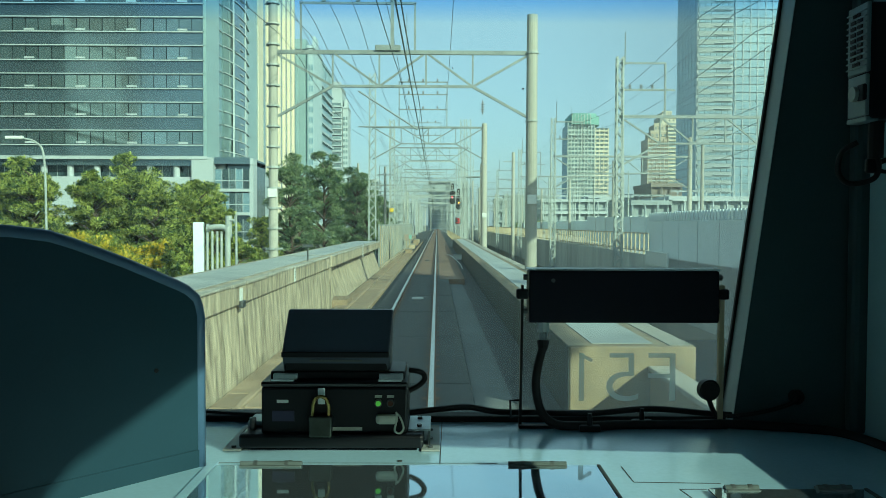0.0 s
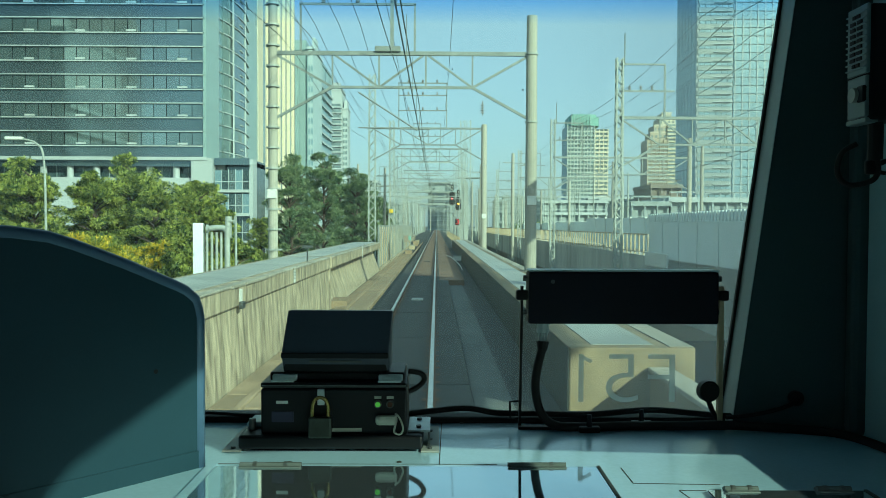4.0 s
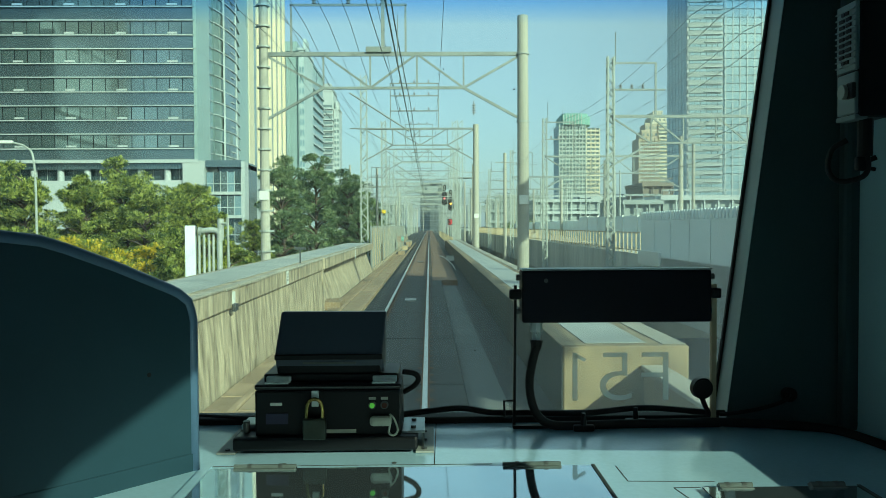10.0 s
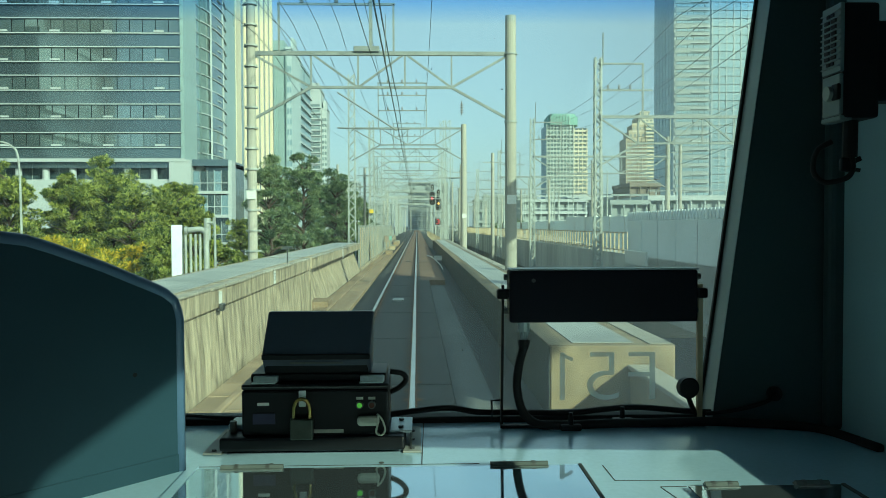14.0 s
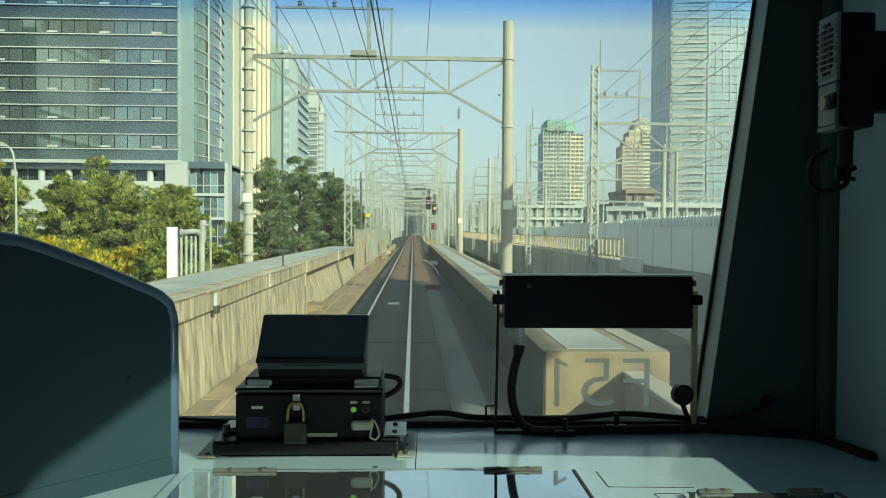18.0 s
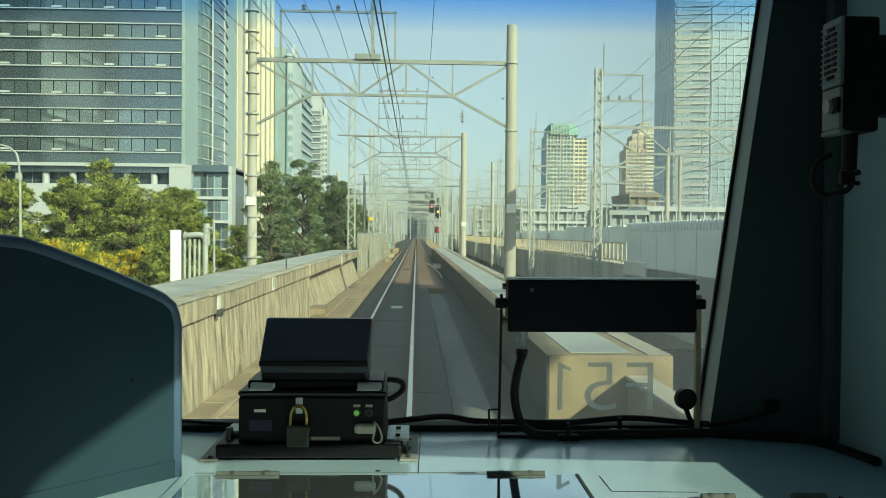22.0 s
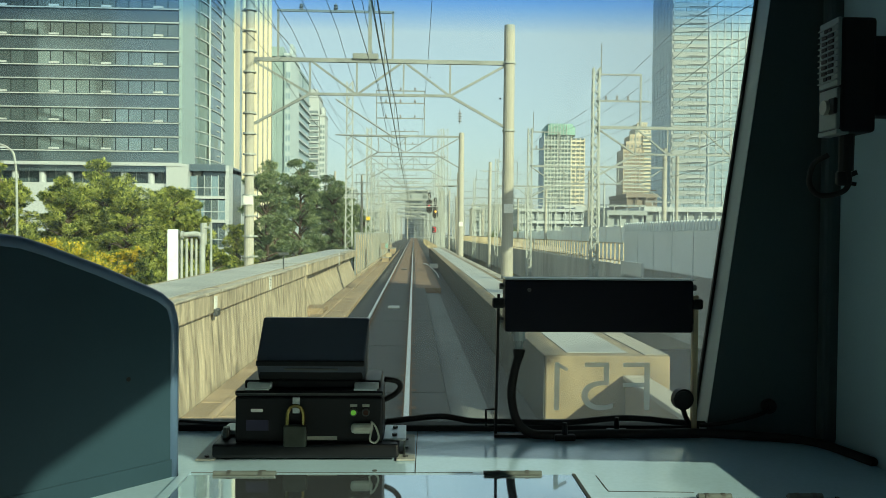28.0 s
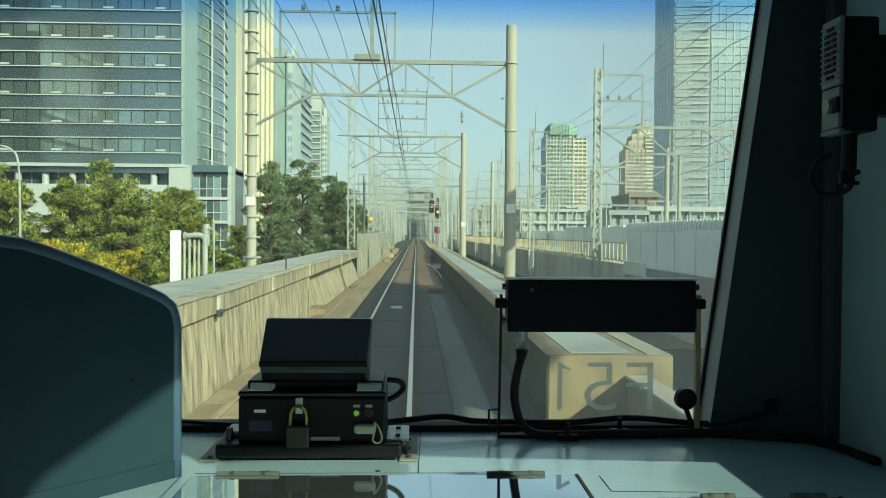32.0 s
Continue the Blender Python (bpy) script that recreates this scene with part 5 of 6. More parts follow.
for y in (10, 18):
    v = part("roof_vent", box(12.4, 14.0, y, y + 1.6, 3.4, 4.6, 0.05), label_white, hall)
    part("vent_cap", prism([(12.0, y - 0.3, 4.6), (14.4, y - 0.3, 4.6), (13.8, y - 0.3, 5.1), (12.6, y - 0.3, 5.1)], (0, 2.2, 0)), label_white, v)


def bare_tree(x, y, h, seed):
    rng = random.Random(seed)
    t = thing("bare_tree", "leafless winter tree with fine brown twigs", "tree", at=(x, y, GROUND), group="bare trees")
    part("trunk", tube([(0, 0, 0), (0.1, 0, h * 0.4), (0.15, 0.1, h * 0.6)], h * 0.02, 8, r1=h * 0.01), bark, t)
    bm = bmesh.new()

    def grow(p, way, n, r, depth):
        q = p + way * n
        tube([p, q], r, 5, bm, r1=r * 0.6)
        if depth:
            for k in range(4):
                d = (way + Vector((rng.gauss(0, 0.5), rng.gauss(0, 0.5), rng.gauss(0.1, 0.3)))).normalized()
                grow(p + way * n * rng.uniform(0.5, 1.0), d, n * 0.68, r * 0.55, depth - 1)

    for k in range(5):
        a = 1.26 * k + seed
        grow(Vector((0.1, 0, h * (0.3 + 0.06 * k))), Vector((math.cos(a) * 0.7, math.sin(a) * 0.7, 0.8)).normalized(), h * 0.22, h * 0.01, 3)
    part("branches", bm, bark, t)


for k, (x, y, h) in enumerate(((6.6, -44, 9), (8.6, -38, 10), (7.4, -30, 9), (9.4, -24, 8.5))):
    bare_tree(x, y, h, k + 3)
slab_tower("office_building", "white striped office building beyond the netting", -92, -62, 88, 112, 34, pale_cladding, pale_cladding, window_dark, 8, 4, 3.9, "bands")

# ---- the stretch still ahead ----
shelf = thing("side_deck", "broad weathered concrete deck beside the track", "deck", kind="structure")
part("deck_top", box(-10.6, -5.25, 106, 300, -1.2, DECK - 0.03), slab_concrete, shelf)
part("upstand", box(-4.2, -3.9, 108, 150, DECK - 0.05, DECK + 0.5, 0.02), concrete, shelf)
part("upstand", box(-5.6, -5.3, 152, 200, DECK - 0.05, DECK + 0.35, 0.02), concrete, shelf)
me = finish("round_footing", tube([(0, 0, 0), (0, 0, 0.35)], 0.28, 14), concrete_top)
for i in range(28):
    piece("round_footing", me, shelf, pose(-7.6 + 0.4 * math.sin(i), 118 + 4.5 * i, DECK - 0.03))
white_fence = thing("panel_fence", "long pale louvred panel fence with white posts", "fence", at=(-10.3, 104, 0))
me_w = finish("post", box(-0.06, 0.06, -0.05, 0.05, 0, 2.55, 0.01, seg=1), label_white)
for i in range(70):
    piece("panel", me_p, white_fence, pose(0, 2 * i + 0.04, -0.2))
    piece("post", me_w, white_fence, pose(0.08, 2 * i, -0.2))
part("footing", box(-0.2, 0.25, 0, 140, DECK - 0.1, -0.2, 0.02), concrete, white_fence)
relay = thing("relay_box", "brown and green relay boxes on a post beside the fence", "relay box", at=(-2.95, 79, DECK))
part("post", bar((0, 0, 0), (0, 0, 1.3), 0.08, 0.08), rail_yellow, relay)
part("post", bar((0.3, 0, 0), (0.3, 0, 1.3), 0.08, 0.08), rail_yellow, relay)
part("brown_box", box(-0.2, 0.25, -0.15, 0.15, 1.0, 1.6, 0.03), brown_wall, relay)
part("green_box", box(0.22, 0.5, -0.18, 0.1, 1.15, 1.55, 0.03), green_roof, relay, "dull green box")
mast = thing("signal_tower", "heavy rusty lattice tower with a pale riveted panel and platform", "tower", at=(6.2, 153, GROUND))
lattice_post(mast, 0, 0, 0, 19, 1.3)
panel = part("pale_panel", box(-0.85, 0.85, -0.85, -0.75, 6.4, 10.0, 0.02), pale_cladding, mast, "pale sheet panel with bolts along its edges")
for k in range(9):
    for x in (-0.9, 0.84):
        part("bolt", box(x, x + 0.08, -0.9, -0.78, 6.6 + 0.4 * k, 6.72 + 0.4 * k), galvanised, panel)
part("platform", box(-2.4, 2.6, -1.0, 1.0, 15.0, 15.2), galvanised, mast)
for x in (-2.3, -1.2, 1.4, 2.5):
    part("guard_post", bar((x, -0.95, 15.2), (x, -0.95, 16.3), 0.06, 0.06), galvanised, mast)
part("guard_rail", bar((-2.3, -0.95, 16.3), (2.5, -0.95, 16.3), 0.05, 0.05), galvanised, mast)
truss = start_gantry(145, "wide flat truss gantry carrying small sign panels")
lattice_post(truss, 3.6, 0, GROUND, 13.0, 0.6)
concrete_pole(truss, -14.0, 0, GROUND, 13.0, [4 + 0.8 * i for i in range(10)], 0.2)
for z in (8.0, 9.2):
    part("chord", bar((-14, 0, z), (3.6, 0, z), 0.12, 0.12), galvanised, truss)
for i in range(16):
    part("diagonal", bar((-14 + 1.1 * i, 0, 8.0 if i % 2 else 9.2), (-12.9 + 1.1 * i, 0, 9.2 if i % 2 else 8.0), 0.08, 0.08), galvanised, truss)
for x in (-2.6, -0.4):
    part("sign_panel", box(x, x + 1.9, -0.12, -0.06, 8.05, 9.15, 0.02), grey_cladding, truss)
yb = thing("yellow_box", "small yellow equipment box strapped to the lattice mast", "equipment box", at=(-5.1, 91.6, 3.6))
part("body", box(-0.22, 0.22, -0.12, 0.12, 0, 0.4, 0.03), yellow_paint, yb)
part("strap", box(-0.3, 0.3, 0.1, 0.14, 0.15, 0.22), galvanised, yb)

# ---- the cab ----
D = 1.81  # top of the desk
cab = thing("cab_shell", "dark interior shell of the train cab", "cab", kind="structure")
part("cab_floor", box(-2.05, 0.85, -2.2, 1.75, 1.0, 1.1), wall_panel, cab)
part("cab_ceiling", box(-2.05, 0.86, -2.3, 1.8, 3.35, 3.45), ceiling_white, cab)
part("cab_back_wall", box(-2.05, 0.86, -2.3, -2.2, 1.0, 3.45), wall_panel, cab)
part("cab_left_wall", box(-2.15, -2.05, -2.3, 1.75, 1.0, 2.0), wall_panel, cab)
part("cab_left_wall", box(-2.15, -2.05, -2.3, 1.75, 2.95, 3.45), wall_panel, cab)
part("cab_left_wall", box(-2.15, -2.05, -2.3, -0.7, 2.0, 2.95), wall_panel, cab)
part("cab_left_wall", box(-2.15, -2.05, 1.1, 1.75, 2.0, 2.95), wall_panel, cab)
# right wall with its side window; unseen rear sill raised to cut light
part("side_wall", box(0.8, 0.86, 1.06, 1.56, 1.1, 3.35), wall_panel, cab)
part("side_wall", box(0.8, 0.86, 0.35, 1.06, 1.1, 2.0), wall_panel, cab)
part("side_wall", box(0.8, 0.86, -2.2, 0.35, 1.1, 2.38), wall_panel, cab)
part("side_wall", box(0.8, 0.86, -2.2, 1.06, 2.925, 3.35), wall_panel, cab)
part("side_wall", box(0.8, 0.86, -2.2, -0.9, 2.38, 2.925), wall_panel, cab)
for z in (2.0, 2.96):
    part("window_frame", box(0.79, 0.802, -0.9 if z > 2.5 else 0.35, 1.06, z - 0.01, z + 0.02), dark_panel, cab)
# unseen pane added to dim and tint the sun entering the cab
side_pane = thing("side_window", "green tinted side window of the cab", "window", kind="structure")
part("pane", box(0.835, 0.84, -0.9, 1.06, 2.0, 2.93), tinted_pane("tinted_glass", (0.86, 0.92, 0.92)), side_pane)
# unseen sheets added to block sun, outlined to fit the lit patches
curtain = thing("sun_curtain", "unseen dark sheets added to shape the sun through the side window", "curtain")
part("cloth", prism([(0.782, -0.21, 2.99), (0.782, -0.14, 2.7), (0.782, 0.25, 2.5), (0.782, 0.6, 2.28), (0.782, 1.07, 1.99), (0.782, 1.07, 2.99)], (0.012, 0, 0)), dark_panel, curtain)
part("cloth", prism([(0.782, -0.92, 2.99), (0.782, -0.92, 2.6), (0.782, -0.87, 2.74), (0.782, -0.8, 2.8), (0.782, -0.72, 2.838), (0.782, -0.56, 2.885), (0.782, -0.38, 2.92), (0.782, -0.26, 2.94), (0.782, -0.26, 2.99)], (0.012, 0, 0)), dark_panel, curtain)
part("curtain_rod", tube([(0.785, -0.95, 3.0), (0.785, 1.08, 3.0)], 0.008, 8), steel_dark, curtain)
# front: panels round the windscreen
part("front_below", box(-2.05, 0.86, 1.66, 1.72, 1.0, D - 0.01), dark_panel, cab)
part("front_header", box(-2.05, 0.86, 1.64, 1.75, 3.22, 3.35), dark_panel, cab)
part("front_left_post", box(-2.05, -1.75, 1.62, 1.7, D - 0.01, 3.22), dark_panel, cab)
lean = 0.1345  # how far the right post leans outwards for each metre of height


def post_x(x, z):
    return x + lean * (z - D)


def post_strip(a, c, y0, y1, z0=D - 0.005, z1=3.3):
    ring = [(post_x(a, z0), y0, z0), (post_x(c, z0), y0, z0), (post_x(c, z1), y0, z1), (post_x(a, z1), y0, z1)]
    return prism(ring, (0, y1 - y0, 0))


part("glass_seal", post_strip(0.5642, 0.5696, 1.621, 1.629), rubber, cab, "black rubber windscreen seal")
z0, z1 = D - 0.005, 3.35
part("post_edge", prism([(post_x(0.5699, z0), 1.628, z0), (post_x(0.5734, z0), 1.57, z0), (post_x(0.5734, z1), 1.57, z1), (post_x(0.5699, z1), 1.628, z1)], (0.006, 0.003, 0)), pillar_paint, cab, "grey-green painted post edge")
part("corner_panel", prism([(post_x(0.5736, z0), 1.571, z0), (0.79, 1.535, z0), (0.79, 1.535, z1), (post_x(0.5736, z1), 1.571, z1)], (0.02, 0.1, 0)), dark_panel, cab, "dark corner panel beside the windscreen")
part("corner_trim", box(0.775, 0.81, 1.505, 1.54, D, 3.35, 0.01), dark_panel, cab, "dark vertical trim")
wind = thing("windscreen", "clear sloping windscreen with a blue tinted head band", "windscreen", kind="structure")
pane = part("pane", box(-1.75, 0.8, 1.63, 1.636, D, 3.22), glass_front, wind)
pane.visible_shadow = False
seal = part("seal", box(-1.75, 0.6, 1.6, 1.66, D - 0.012, D + 0.012, 0.004), rubber, wind, "black rubber lower seal")
for ch, x, w in (("1", 0.285, 0.01), ("5", 0.34, 0.066), ("F", 0.424, 0.054)):
    lettering(ch, 0.124, sticker, pose(x, 1.622, 1.848, 90, 0, 0), "lettering", wind, "grey lettering seen in reverse on the glass", mirrored=True, across=(w, 0.096))
part("letter_flag", bar((0.289, 1.6215, 1.94), (0.311, 1.6215, 1.929), 0.001, 0.007), sticker, wind)

for x, z, r in ((0.03, 2.51, 0.0016), (0.17, 2.47, 0.002), (0.02, 2.5, 0.001), (0.155, 2.57, 0.001), (-0.3, 2.2, 0.001), (0.09, 1.95, 0.0015)):
    part("speck", tube([(x, 1.627, z), (x, 1.6295, z + 0.0005)], r, 6), seam_dark, wind)

# desk top and its panels
desk = thing("desk", "grey-green painted metal desk under the windscreen", "desk")
part("top", box(-1.2, 0.8, 0.75, 1.66, D - 0.04, D, 0.006), desk_paint, desk)
part("front_apron", box(-1.2, 0.8, 0.78, 0.82, 1.1, D - 0.04), dark_panel, desk)
for a, c in (((0.006, 1.32), (0.012, 1.64)), ((-0.36, 1.322), (0.1, 1.322)), ((0.299, 1.304), (0.3, 1.225)), ((0.3, 1.225), (0.43, 1.219)), ((0.36, 1.19), (0.37, 1.13)), ((0.36, 1.192), (0.4, 1.192))):
    part("seam", bar((*a, D + 0.0002), (*c, D + 0.0002), 0.0016, 0.0008), seam_dark, desk)
for x, y in ((-0.24, 1.33), (-0.06, 1.332), (0.05, 1.6)):
    part("screw", tube([(x, y, D - 0.002), (x, y, D + 0.0015)], 0.004, 10), steel_dark, desk)


def hinged_cover(x0, x1, y0, y1, hinges, label):
    t = thing("hinged_cover", label, "cover", at=(0, 0, D), group="desk covers")
    part("sheet", box(x0, x1, y0, y1, 0.0035, 0.006, 0.001), mirror_cover, t)
    part("edge_strip", box(x1 - 0.005, x1, y0, y1, 0.006, 0.0075), seam_dark, t)
    for a, c in hinges:
        h = part("hinge", box(a, c, y1 - 0.012, y1 + 0.01, 0.004, 0.0075, 0.001), clear_hinge, t, "clear plastic hinge")
        part("hinge_barrel", tube([(a, y1, 0.007), (c, y1, 0.007)], 0.0052, 10), clear_hinge, h)
        for k in (0.25, 0.75):
            part("hinge_knuckle", tube([(a + (c - a) * k - 0.003, y1, 0.007), (a + (c - a) * k + 0.003, y1, 0.007)], 0.006, 10), steel_dark, h)


hinged_cover(-0.35, 0.262, 0.9, 1.292, ((-0.312, -0.214), (0.115, 0.208)), "glossy clear-topped hinged cover let into the desk")
hinged_cover(0.396, 0.63, 0.9, 1.176, ((0.421, 0.47), (0.556, 0.606)), "dark glossy hinged cover let into the desk")
part("rim_strip", box(-0.366, -0.352, 0.9, 1.312, D, D + 0.006), desk_paint, desk)

# console hood on the driver's side
hood = thing("console_hood", "dark navy rounded console hood standing on the desk", "console")
A = Vector((-0.373, 1.309, 0.0))
u = Vector((-0.6527, -0.7576, 0.0))
prof = [(0.0, D), (0.0, 2.057), (0.003, 2.072), (0.011, 2.087), (0.028, 2.101), (0.044, 2.109), (0.131, 2.147), (0.206, 2.176), (0.24, 2.187), (0.29, 2.194), (0.42, 2.2), (0.42, D)]
inner = Vector((-0.757, 0.653, 0))
part("hood_body", prism([A + u * s + Vector((0, 0, z)) for s, z in prof], inner * 0.6, b=0.012, seg=3), hood_paint, hood, smooth=False)

edge = [A + u * a + Vector((0, 0, z)) for a, z in prof[:-1]]
# added edge tube; its blue colour puts in the sky's highlight
part("hood_rim", tube([p + inner * 0.006 - Vector((0, 0, 0.006)) + u * (0.006 if k < 3 else 0.003) for k, p in enumerate(edge)], 0.0095, 14), rim_highlight, hood, "satin tube along the hood's edge, coloured blue-grey for its sky highlight", smooth=True)
q = A + u * 0.085 + Vector((0, 0, 1.975)) - inner * 0.001
part("hole_plug", tube([q, q + inner * 0.006], 0.0035, 12), rubber, hood)
part("kick_strip", prism([A + u * s + Vector((0, 0, z)) - inner * 0.0015 for s, z in ((0.0, D + 0.0), (0.0, D + 0.028), (0.42, D + 0.03), (0.42, D + 0.0))], inner * 0.004), hood_paint, hood)

# control box with lock, lamps and monitor
ctl = thing("control_box", "black metal control box with indicator lamps, bolted to the desk", "control box", at=(0, 0, D))
for x0, x1 in ((-0.366, -0.334), (-0.026, 0.006)):
    plate = part("mount_plate", box(x0, x1, 1.388, 1.56, 0.0005, 0.004, 0.001), galvanised_pale, ctl, "dull zinc mounting plate")
    for y in (1.402, 1.46, 1.52):
        part("plate_bolt", tube([((x0 + x1) / 2, y, 0.004), ((x0 + x1) / 2, y, 0.007)], 0.004, 8), steel_dark, plate)
part("base_skirt", box(-0.338, -0.022, 1.385, 1.5, 0.006, 0.03, 0.005), black_plastic, ctl)
brk = part("angle_bracket", box(-0.049, -0.01, 1.41, 1.51, 0.03, 0.034, 0.001), zinc, ctl, "zinc angle bracket")
part("bracket_flange", box(-0.014, -0.011, 1.415, 1.51, 0.004, 0.03), steel_dark, brk)
for y in (1.43, 1.485):
    part("bracket_bolt", tube([(-0.03, y, 0.034), (-0.03, y, 0.038)], 0.0045, 10), steel_dark, brk)
part("angle_bracket", box(-0.335, -0.3, 1.44, 1.5, 0.03, 0.04, 0.003), zinc, ctl)
body = part("case", box(-0.302, -0.05, 1.4, 1.52, 0.028, 0.108, 0.004), black_plastic, ctl)
part("lid", box(-0.3025, -0.0495, 1.399, 1.522, 0.109, 0.118, 0.003), black_plastic, ctl)
part("lid_edge", box(-0.3, -0.052, 1.397, 1.3985, 0.1125, 0.1145), steel_dark, ctl)
part("upper_tray", box(-0.29, -0.055, 1.42, 1.525, 0.118, 0.133, 0.003), black_plastic, ctl)
for x in (-0.284, -0.1):
    part("clip_plate", box(x, x + 0.042, 1.41, 1.44, 0.119, 0.13, 0.002), zinc, ctl)
    part("clip_plate", box(x, x + 0.04, 1.396, 1.4, 0.1195, 0.1225, 0.0005), zinc, ctl)
for x, y in ((-0.322, 1.425),):
    part("bolt", tube([(x, y, 0.03), (x, y, 0.05)], 0.006, 8), steel_dark, ctl)
part("label_plate", box(-0.275, -0.255, 1.3985, 1.401, 0.082, 0.087), label_white, ctl, "small white label")
part("label_plate", box(-0.283, -0.245, 1.3985, 1.401, 0.05, 0.068), label_blue, ctl, "dark blue label")
part("label_plate", box(-0.18, -0.128, 1.3985, 1.401, 0.034, 0.04), ivory, ctl, "pale strip label")
for x, m in ((-0.1, led_green), (-0.079, lens_brown)):
    lampp = part("indicator", tube([(x, 1.401, 0.082), (x, 1.395, 0.082)], 0.0068, 14), steel_dark, ctl)
    part("lens", tube([(x, 1.3955, 0.082), (x, 1.3925, 0.082)], 0.0045, 12), m, lampp)
    part("lamp_tag", box(x - 0.006, x + 0.006, 1.3985, 1.401, 0.091, 0.0955), ivory, ctl)
socket = part("socket_cap", box(-0.104, -0.066, 1.385, 1.401, 0.047, 0.064, 0.006), ivory, ctl, "ivory socket cap")
part("strap", tube(curve_points([(-0.07, 1.39, 0.068), (-0.062, 1.388, 0.06), (-0.056, 1.386, 0.042), (-0.062, 1.385, 0.033), (-0.071, 1.386, 0.037), (-0.069, 1.387, 0.05), (-0.068, 1.388, 0.066)], 6), 0.0018, 8), ivory, socket, "ivory cord loop")
hasp = part("hasp", box(-0.204, -0.192, 1.396, 1.401, 0.08, 0.108, 0.001), zinc, ctl)
lock = thing("padlock", "grey-green padlock with a brass shackle hanging on the control box", "padlock", at=(-0.198, 1.389, D + 0.004))
part("lock_case", box(-0.0195, 0.0195, -0.008, 0.008, 0.022, 0.058, 0.003, seg=3), lock_body, lock)
part("shackle", tube(curve_points([(-0.0135, 0, 0.056), (-0.0135, 0, 0.075), (-0.009, 0, 0.087), (0, 0, 0.091), (0.009, 0, 0.087), (0.0135, 0, 0.075), (0.0135, 0, 0.056)], 6), 0.0032, 10), brass, lock, "brass shackle")
mon = thing("monitor", "dark blue-black monitor tilted back on the control box", "monitor", at=(0, 0, D))
part("screen_body", prism([(-0.271, 1.42, 0.163), (-0.271, 1.42, 0.166), (-0.265, 1.458, 0.237), (-0.265, 1.473, 0.237), (-0.268, 1.475, 0.135), (-0.268, 1.425, 0.135)], (0.187, 0, 0), b=0.003), navy_plastic, mon)
part("front_lip", box(-0.271, -0.083, 1.417, 1.424, 0.157, 0.167, 0.002), black_plastic, mon)
part("slot", box(-0.222, -0.13, 1.4195, 1.4215, 0.15, 0.153), steel_dark, mon)
part("lower_case", box(-0.267, -0.086, 1.423, 1.47, 0.132, 0.158, 0.003), black_plastic, mon)

# display bar on its stand
disp = thing("display_bar", "long black display unit carried on a slim stand behind the windscreen", "display", at=(0, 0, D))
part("case", box(0.176, 0.54, 1.55, 1.6, 0.203, 0.303, 0.004), display_black, disp)
part("top_plate", box(0.175, 0.541, 1.549, 1.601, 0.3035, 0.3065, 0.001), zinc, disp, "bright metal top plate")
for x in (0.17, 0.543):
    for z in (0.225, 0.29):
        part("side_screw", tube([(x - 0.004, 1.56, z), (x + 0.004, 1.56, z)], 0.006, 8), steel_dark, disp)
for x0, x1 in ((0.152, 0.176), (0.54, 0.56)):
    part("clamp_knob", box(x0, x1, 1.55, 1.568, 0.248, 0.268, 0.004), black_plastic, disp)
part("stand_leg", bar((0.161, 1.56, 0.0), (0.164, 1.56, 0.275), 0.005, 0.012), black_plastic, disp)
# tan instead of black: the sun on this leg is painted in
part("stand_leg", bar((0.5465, 1.56, 0.0), (0.5465, 1.56, 0.275), 0.009, 0.012), rail_yellow, disp, "stand leg coloured tan for its sunlight")
part("stand_foot", bar((0.158, 1.552, 0.004), (0.556, 1.552, 0.004), 0.012, 0.006), black_plastic, disp)
part("foot_loop", tube([(0.16, 1.56, 0.02), (0.143, 1.56, 0.021), (0.142, 1.56, 0.052), (0.161, 1.56, 0.053)], 0.0025, 6), black_plastic, disp)
part("status_dot", tube([(0.222, 1.551, 0.284), (0.222, 1.5485, 0.284)], 0.004, 10), steel_dark, disp)
plug = part("plug", tube([(0.205, 1.565, 0.204), (0.205, 1.565, 0.185)], 0.012, 10), zinc, disp, "clear and metal plug")
for k in range(4):
    part("plug_wire", tube([(0.198 + 0.005 * k, 1.565, 0.186), (0.2 + 0.003 * k, 1.563, 0.165)], 0.002, 6), zinc, plug)
part("plug_sleeve", tube([(0.205, 1.563, 0.168), (0.204, 1.56, 0.15)], 0.013, 10, r1=0.009), rubber, disp)


def cable(points, r, label, steps=8):
    return solid("cable", tube(curve_points(points, steps), r, 10), rubber, label, "cable", group="cables", smooth=True)


cable([(0.204, 1.56, D + 0.155), (0.194, 1.552, D + 0.12), (0.19, 1.55, D + 0.08), (0.2, 1.545, D + 0.035), (0.225, 1.54, D + 0.012), (0.27, 1.54, D + 0.008), (0.36, 1.545, D + 0.009), (0.47, 1.545, D + 0.01), (0.56, 1.54, D + 0.012), (0.7, 1.52, D + 0.008), (0.76, 1.48, D + 0.006), (0.79, 1.36, D + 0.006)], 0.0085, "thick black cable looping down from the display to the desk")
cable([(-0.46, 1.63, D + 0.01), (-0.34, 1.6, D + 0.012), (-0.15, 1.6, D + 0.01), (-0.01, 1.6, D + 0.024), (0.06, 1.6, D + 0.03), (0.12, 1.595, D + 0.022), (0.2, 1.59, D + 0.022), (0.3, 1.59, D + 0.02), (0.42, 1.588, D + 0.03), (0.53, 1.585, D + 0.022), (0.6, 1.575, D + 0.02)], 0.0058, "black cable lying along the foot of the windscreen")
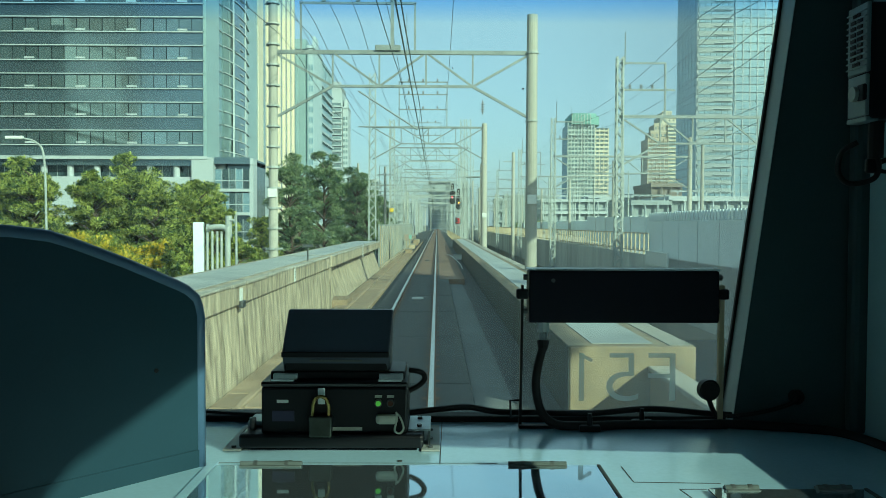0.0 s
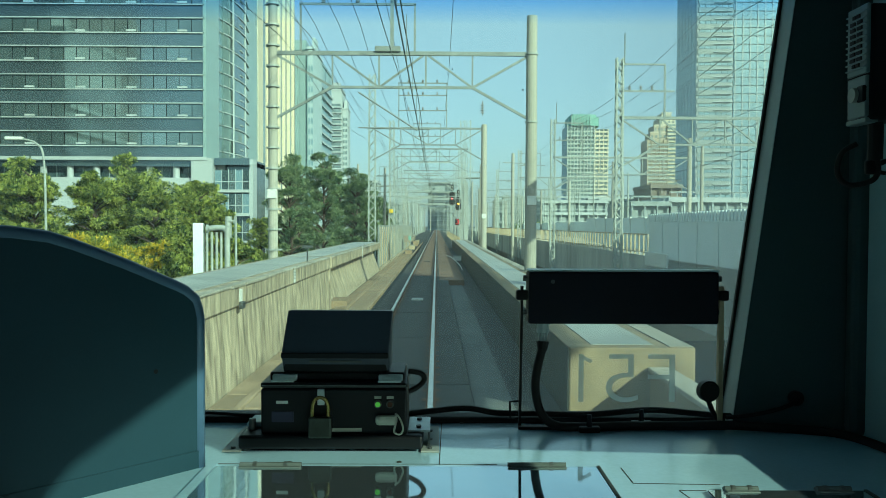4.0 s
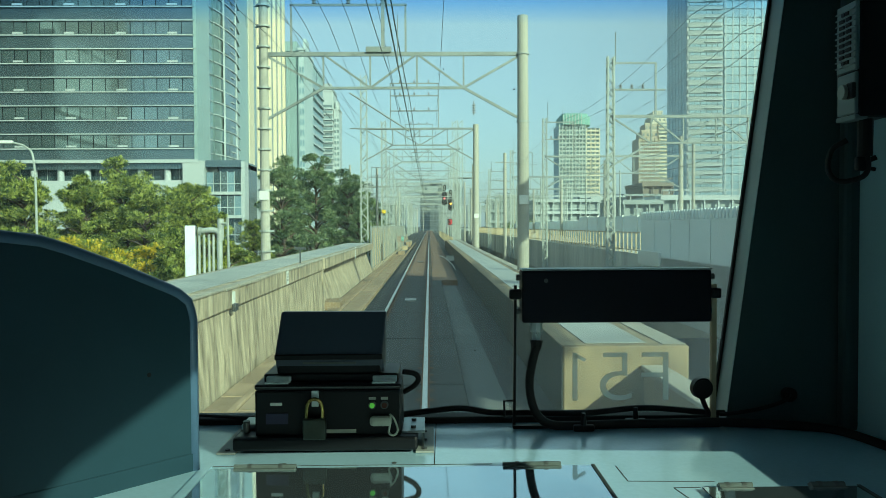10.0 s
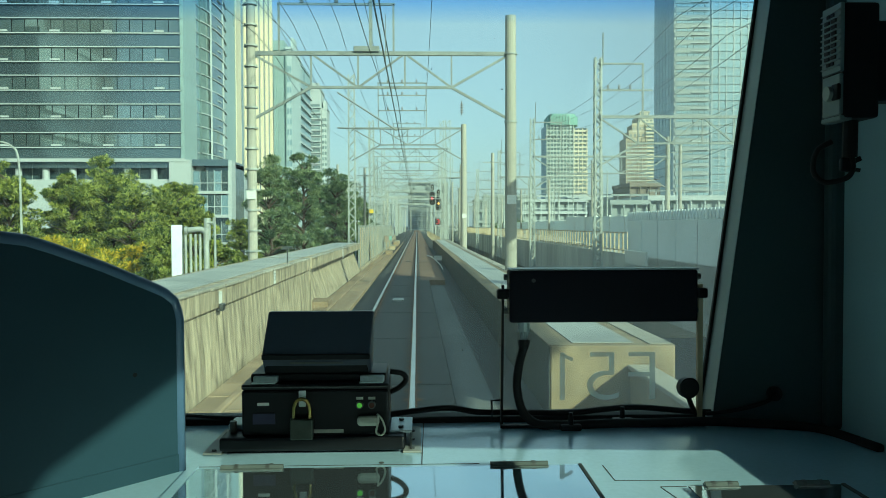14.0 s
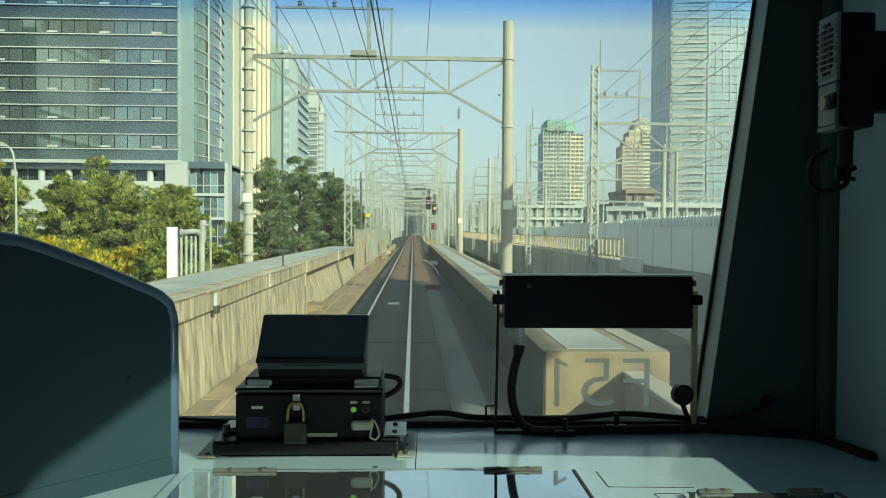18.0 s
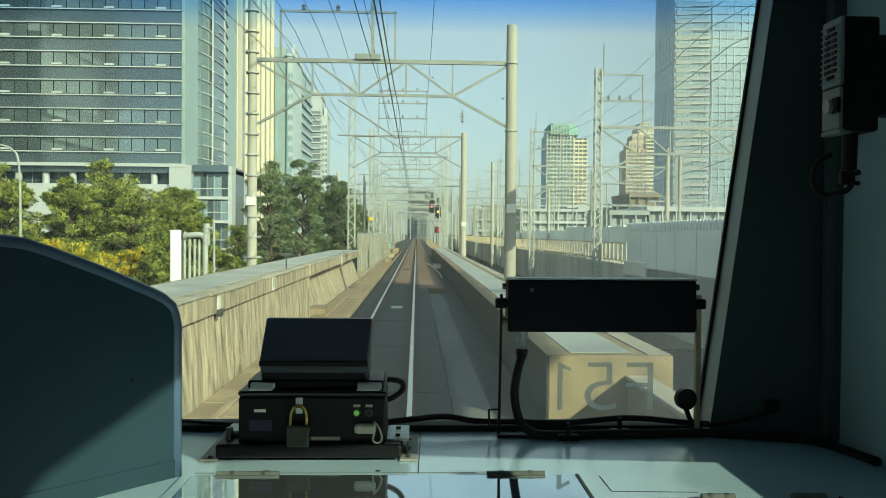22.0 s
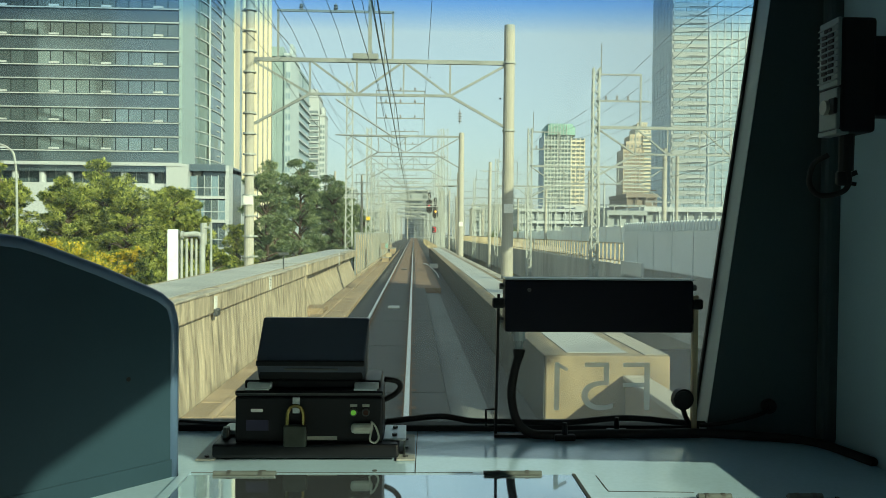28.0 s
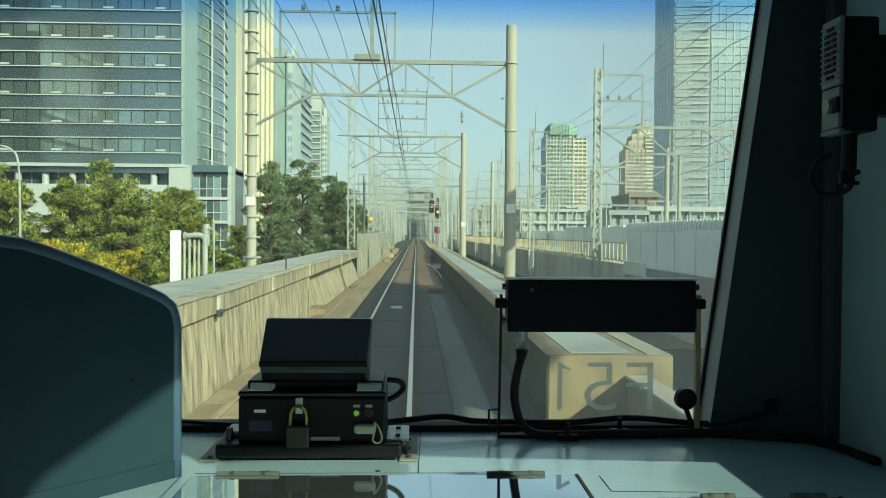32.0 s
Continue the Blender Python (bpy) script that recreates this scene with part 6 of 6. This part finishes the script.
cable([(-0.05, 1.48, D + 0.125), (-0.028, 1.485, D + 0.12), (-0.022, 1.487, D + 0.108), (-0.032, 1.49, D + 0.095), (-0.05, 1.49, D + 0.085)], 0.005, "short black cable loop on the control box")
cable([(0.56, 1.56, D + 0.022), (0.6, 1.545, D + 0.03), (0.64, 1.538, D + 0.04), (0.675, 1.538, D + 0.052), (0.69, 1.548, D + 0.062)], 0.004, "thin cable rising into the corner panel")
for x, y in ((0.29, 1.53), (0.4, 1.575)):
    t = thing("cable_clip", "small black cable clip screwed to the desk", "clip", at=(x, y, D), group="cable clips")
    part("clip_base", box(-0.02, 0.02, -0.008, 0.008, 0, 0.012, 0.003), black_plastic, t)
    part("clip_screw", tube([(0, 0, 0.01), (0, 0, 0.034)], 0.006, 8, r1=0.004), black_plastic, t)
gn = thing("suction_lamp", "small round black gooseneck sensor beside the display stand", "sensor", at=(0.521, 1.555, D))
part("round_head", tube([(0.002, -0.008, 0.075), (0.0, 0.006, 0.075)], 0.0205, 20), black_plastic, gn)
part("head_ring", tube([(0, -0.014, 0.075), (0, -0.011, 0.075)], 0.017, 20), rubber, gn)
part("neck", tube(curve_points([(0.004, 0.005, 0.056), (0.01, 0.006, 0.04), (0.018, 0.008, 0.026), (0.028, 0.01, 0.012)], 5), 0.005, 8), rubber, gn)
hole = thing("grommet", "dark round cable grommet in the corner panel", "grommet", at=(0.69, 1.551, D + 0.062))
part("grommet_ring", tube([(0, 0.008, 0), (0, -0.006, 0)], 0.014, 16), rubber, hole)

# intercom on the side wall
ic = thing("intercom", "grey and black intercom speaker box on the side wall", "intercom", at=(0.68, 1.29, 2.37))
part("body", box(0.004, 0.062, 0.0, 0.077, 0.0, 0.185, 0.006), black_plastic, ic)
part("wall_bracket", box(0.06, 0.121, 0.018, 0.06, 0.03, 0.16, 0.004), black_plastic, ic)
fp = part("face_plate", box(-0.002, 0.005, 0.002, 0.063, 0.075, 0.185, 0.002), intercom_grey, ic, "grey slotted speaker face")
part("lower_plate", box(-0.002, 0.005, 0.004, 0.06, 0.006, 0.072, 0.002), intercom_grey, ic, "grey lower face plate")
slot = finish("slot", box(-0.0045, -0.0015, -0.0072, 0.0072, -0.0022, 0.0032), rubber)
for r in range(9):
    for c in (-1, 1):
        w = 0.6 if r in (0, 8) else 1.0
        piece("slot", slot, fp, pose(0, 0.033 + c * 0.0105 * w, 0.09 + r * 0.0098) @ Matrix.Diagonal((1, w, 1, 1)))
ridge = finish("ridge", box(-0.0045, -0.0015, 0.003, 0.0635, -0.001, 0.001), intercom_grey)
for r in range(10):
    piece("ridge", ridge, fp, pose(0, 0, 0.0852 + r * 0.0098))
part("button", tube([(-0.012, 0.028, 0.042), (0.0, 0.028, 0.042)], 0.012, 14), ivory, ic, "ivory push button")
part("button_shade", box(-0.006, 0.002, 0.004, 0.024, 0.03, 0.056, 0.002), black_plastic, ic)
part("bottom_lip", box(-0.001, 0.02, 0.004, 0.066, -0.003, 0.005, 0.002), intercom_grey, ic)
part("cord_sleeve", tube([(0.03, 0.03, 0.0), (0.032, 0.035, -0.06)], 0.012, 10), rubber, ic)
cable([(0.712, 1.325, 2.325), (0.718, 1.325, 2.295), (0.71, 1.33, 2.276), (0.68, 1.345, 2.27), (0.664, 1.35, 2.29), (0.668, 1.345, 2.322), (0.688, 1.335, 2.337)], 0.0045, "black intercom cord looped below the box")
t = thing("cord_hook", "small black hook and plug holding the cord below the intercom", "hook", at=(0.719, 1.33, 2.28))
part("hook_body", box(-0.02, 0.004, -0.006, 0.006, 0.006, 0.03, 0.004), black_plastic, t)
part("hook_prong", bar((-0.006, 0, 0.02), (0.012, -0.004, 0.028), 0.008, 0.008), black_plastic, t)
part("hook_prong", bar((-0.006, 0, 0.012), (0.011, -0.004, 0.008), 0.008, 0.006), black_plastic, t)
part("hook_knob", tube([(-0.004, 0, 0.046), (-0.002, 0, 0.059), (-0.004, 0, 0.074)], 0.006, 10, r1=0.007), black_plastic, t)
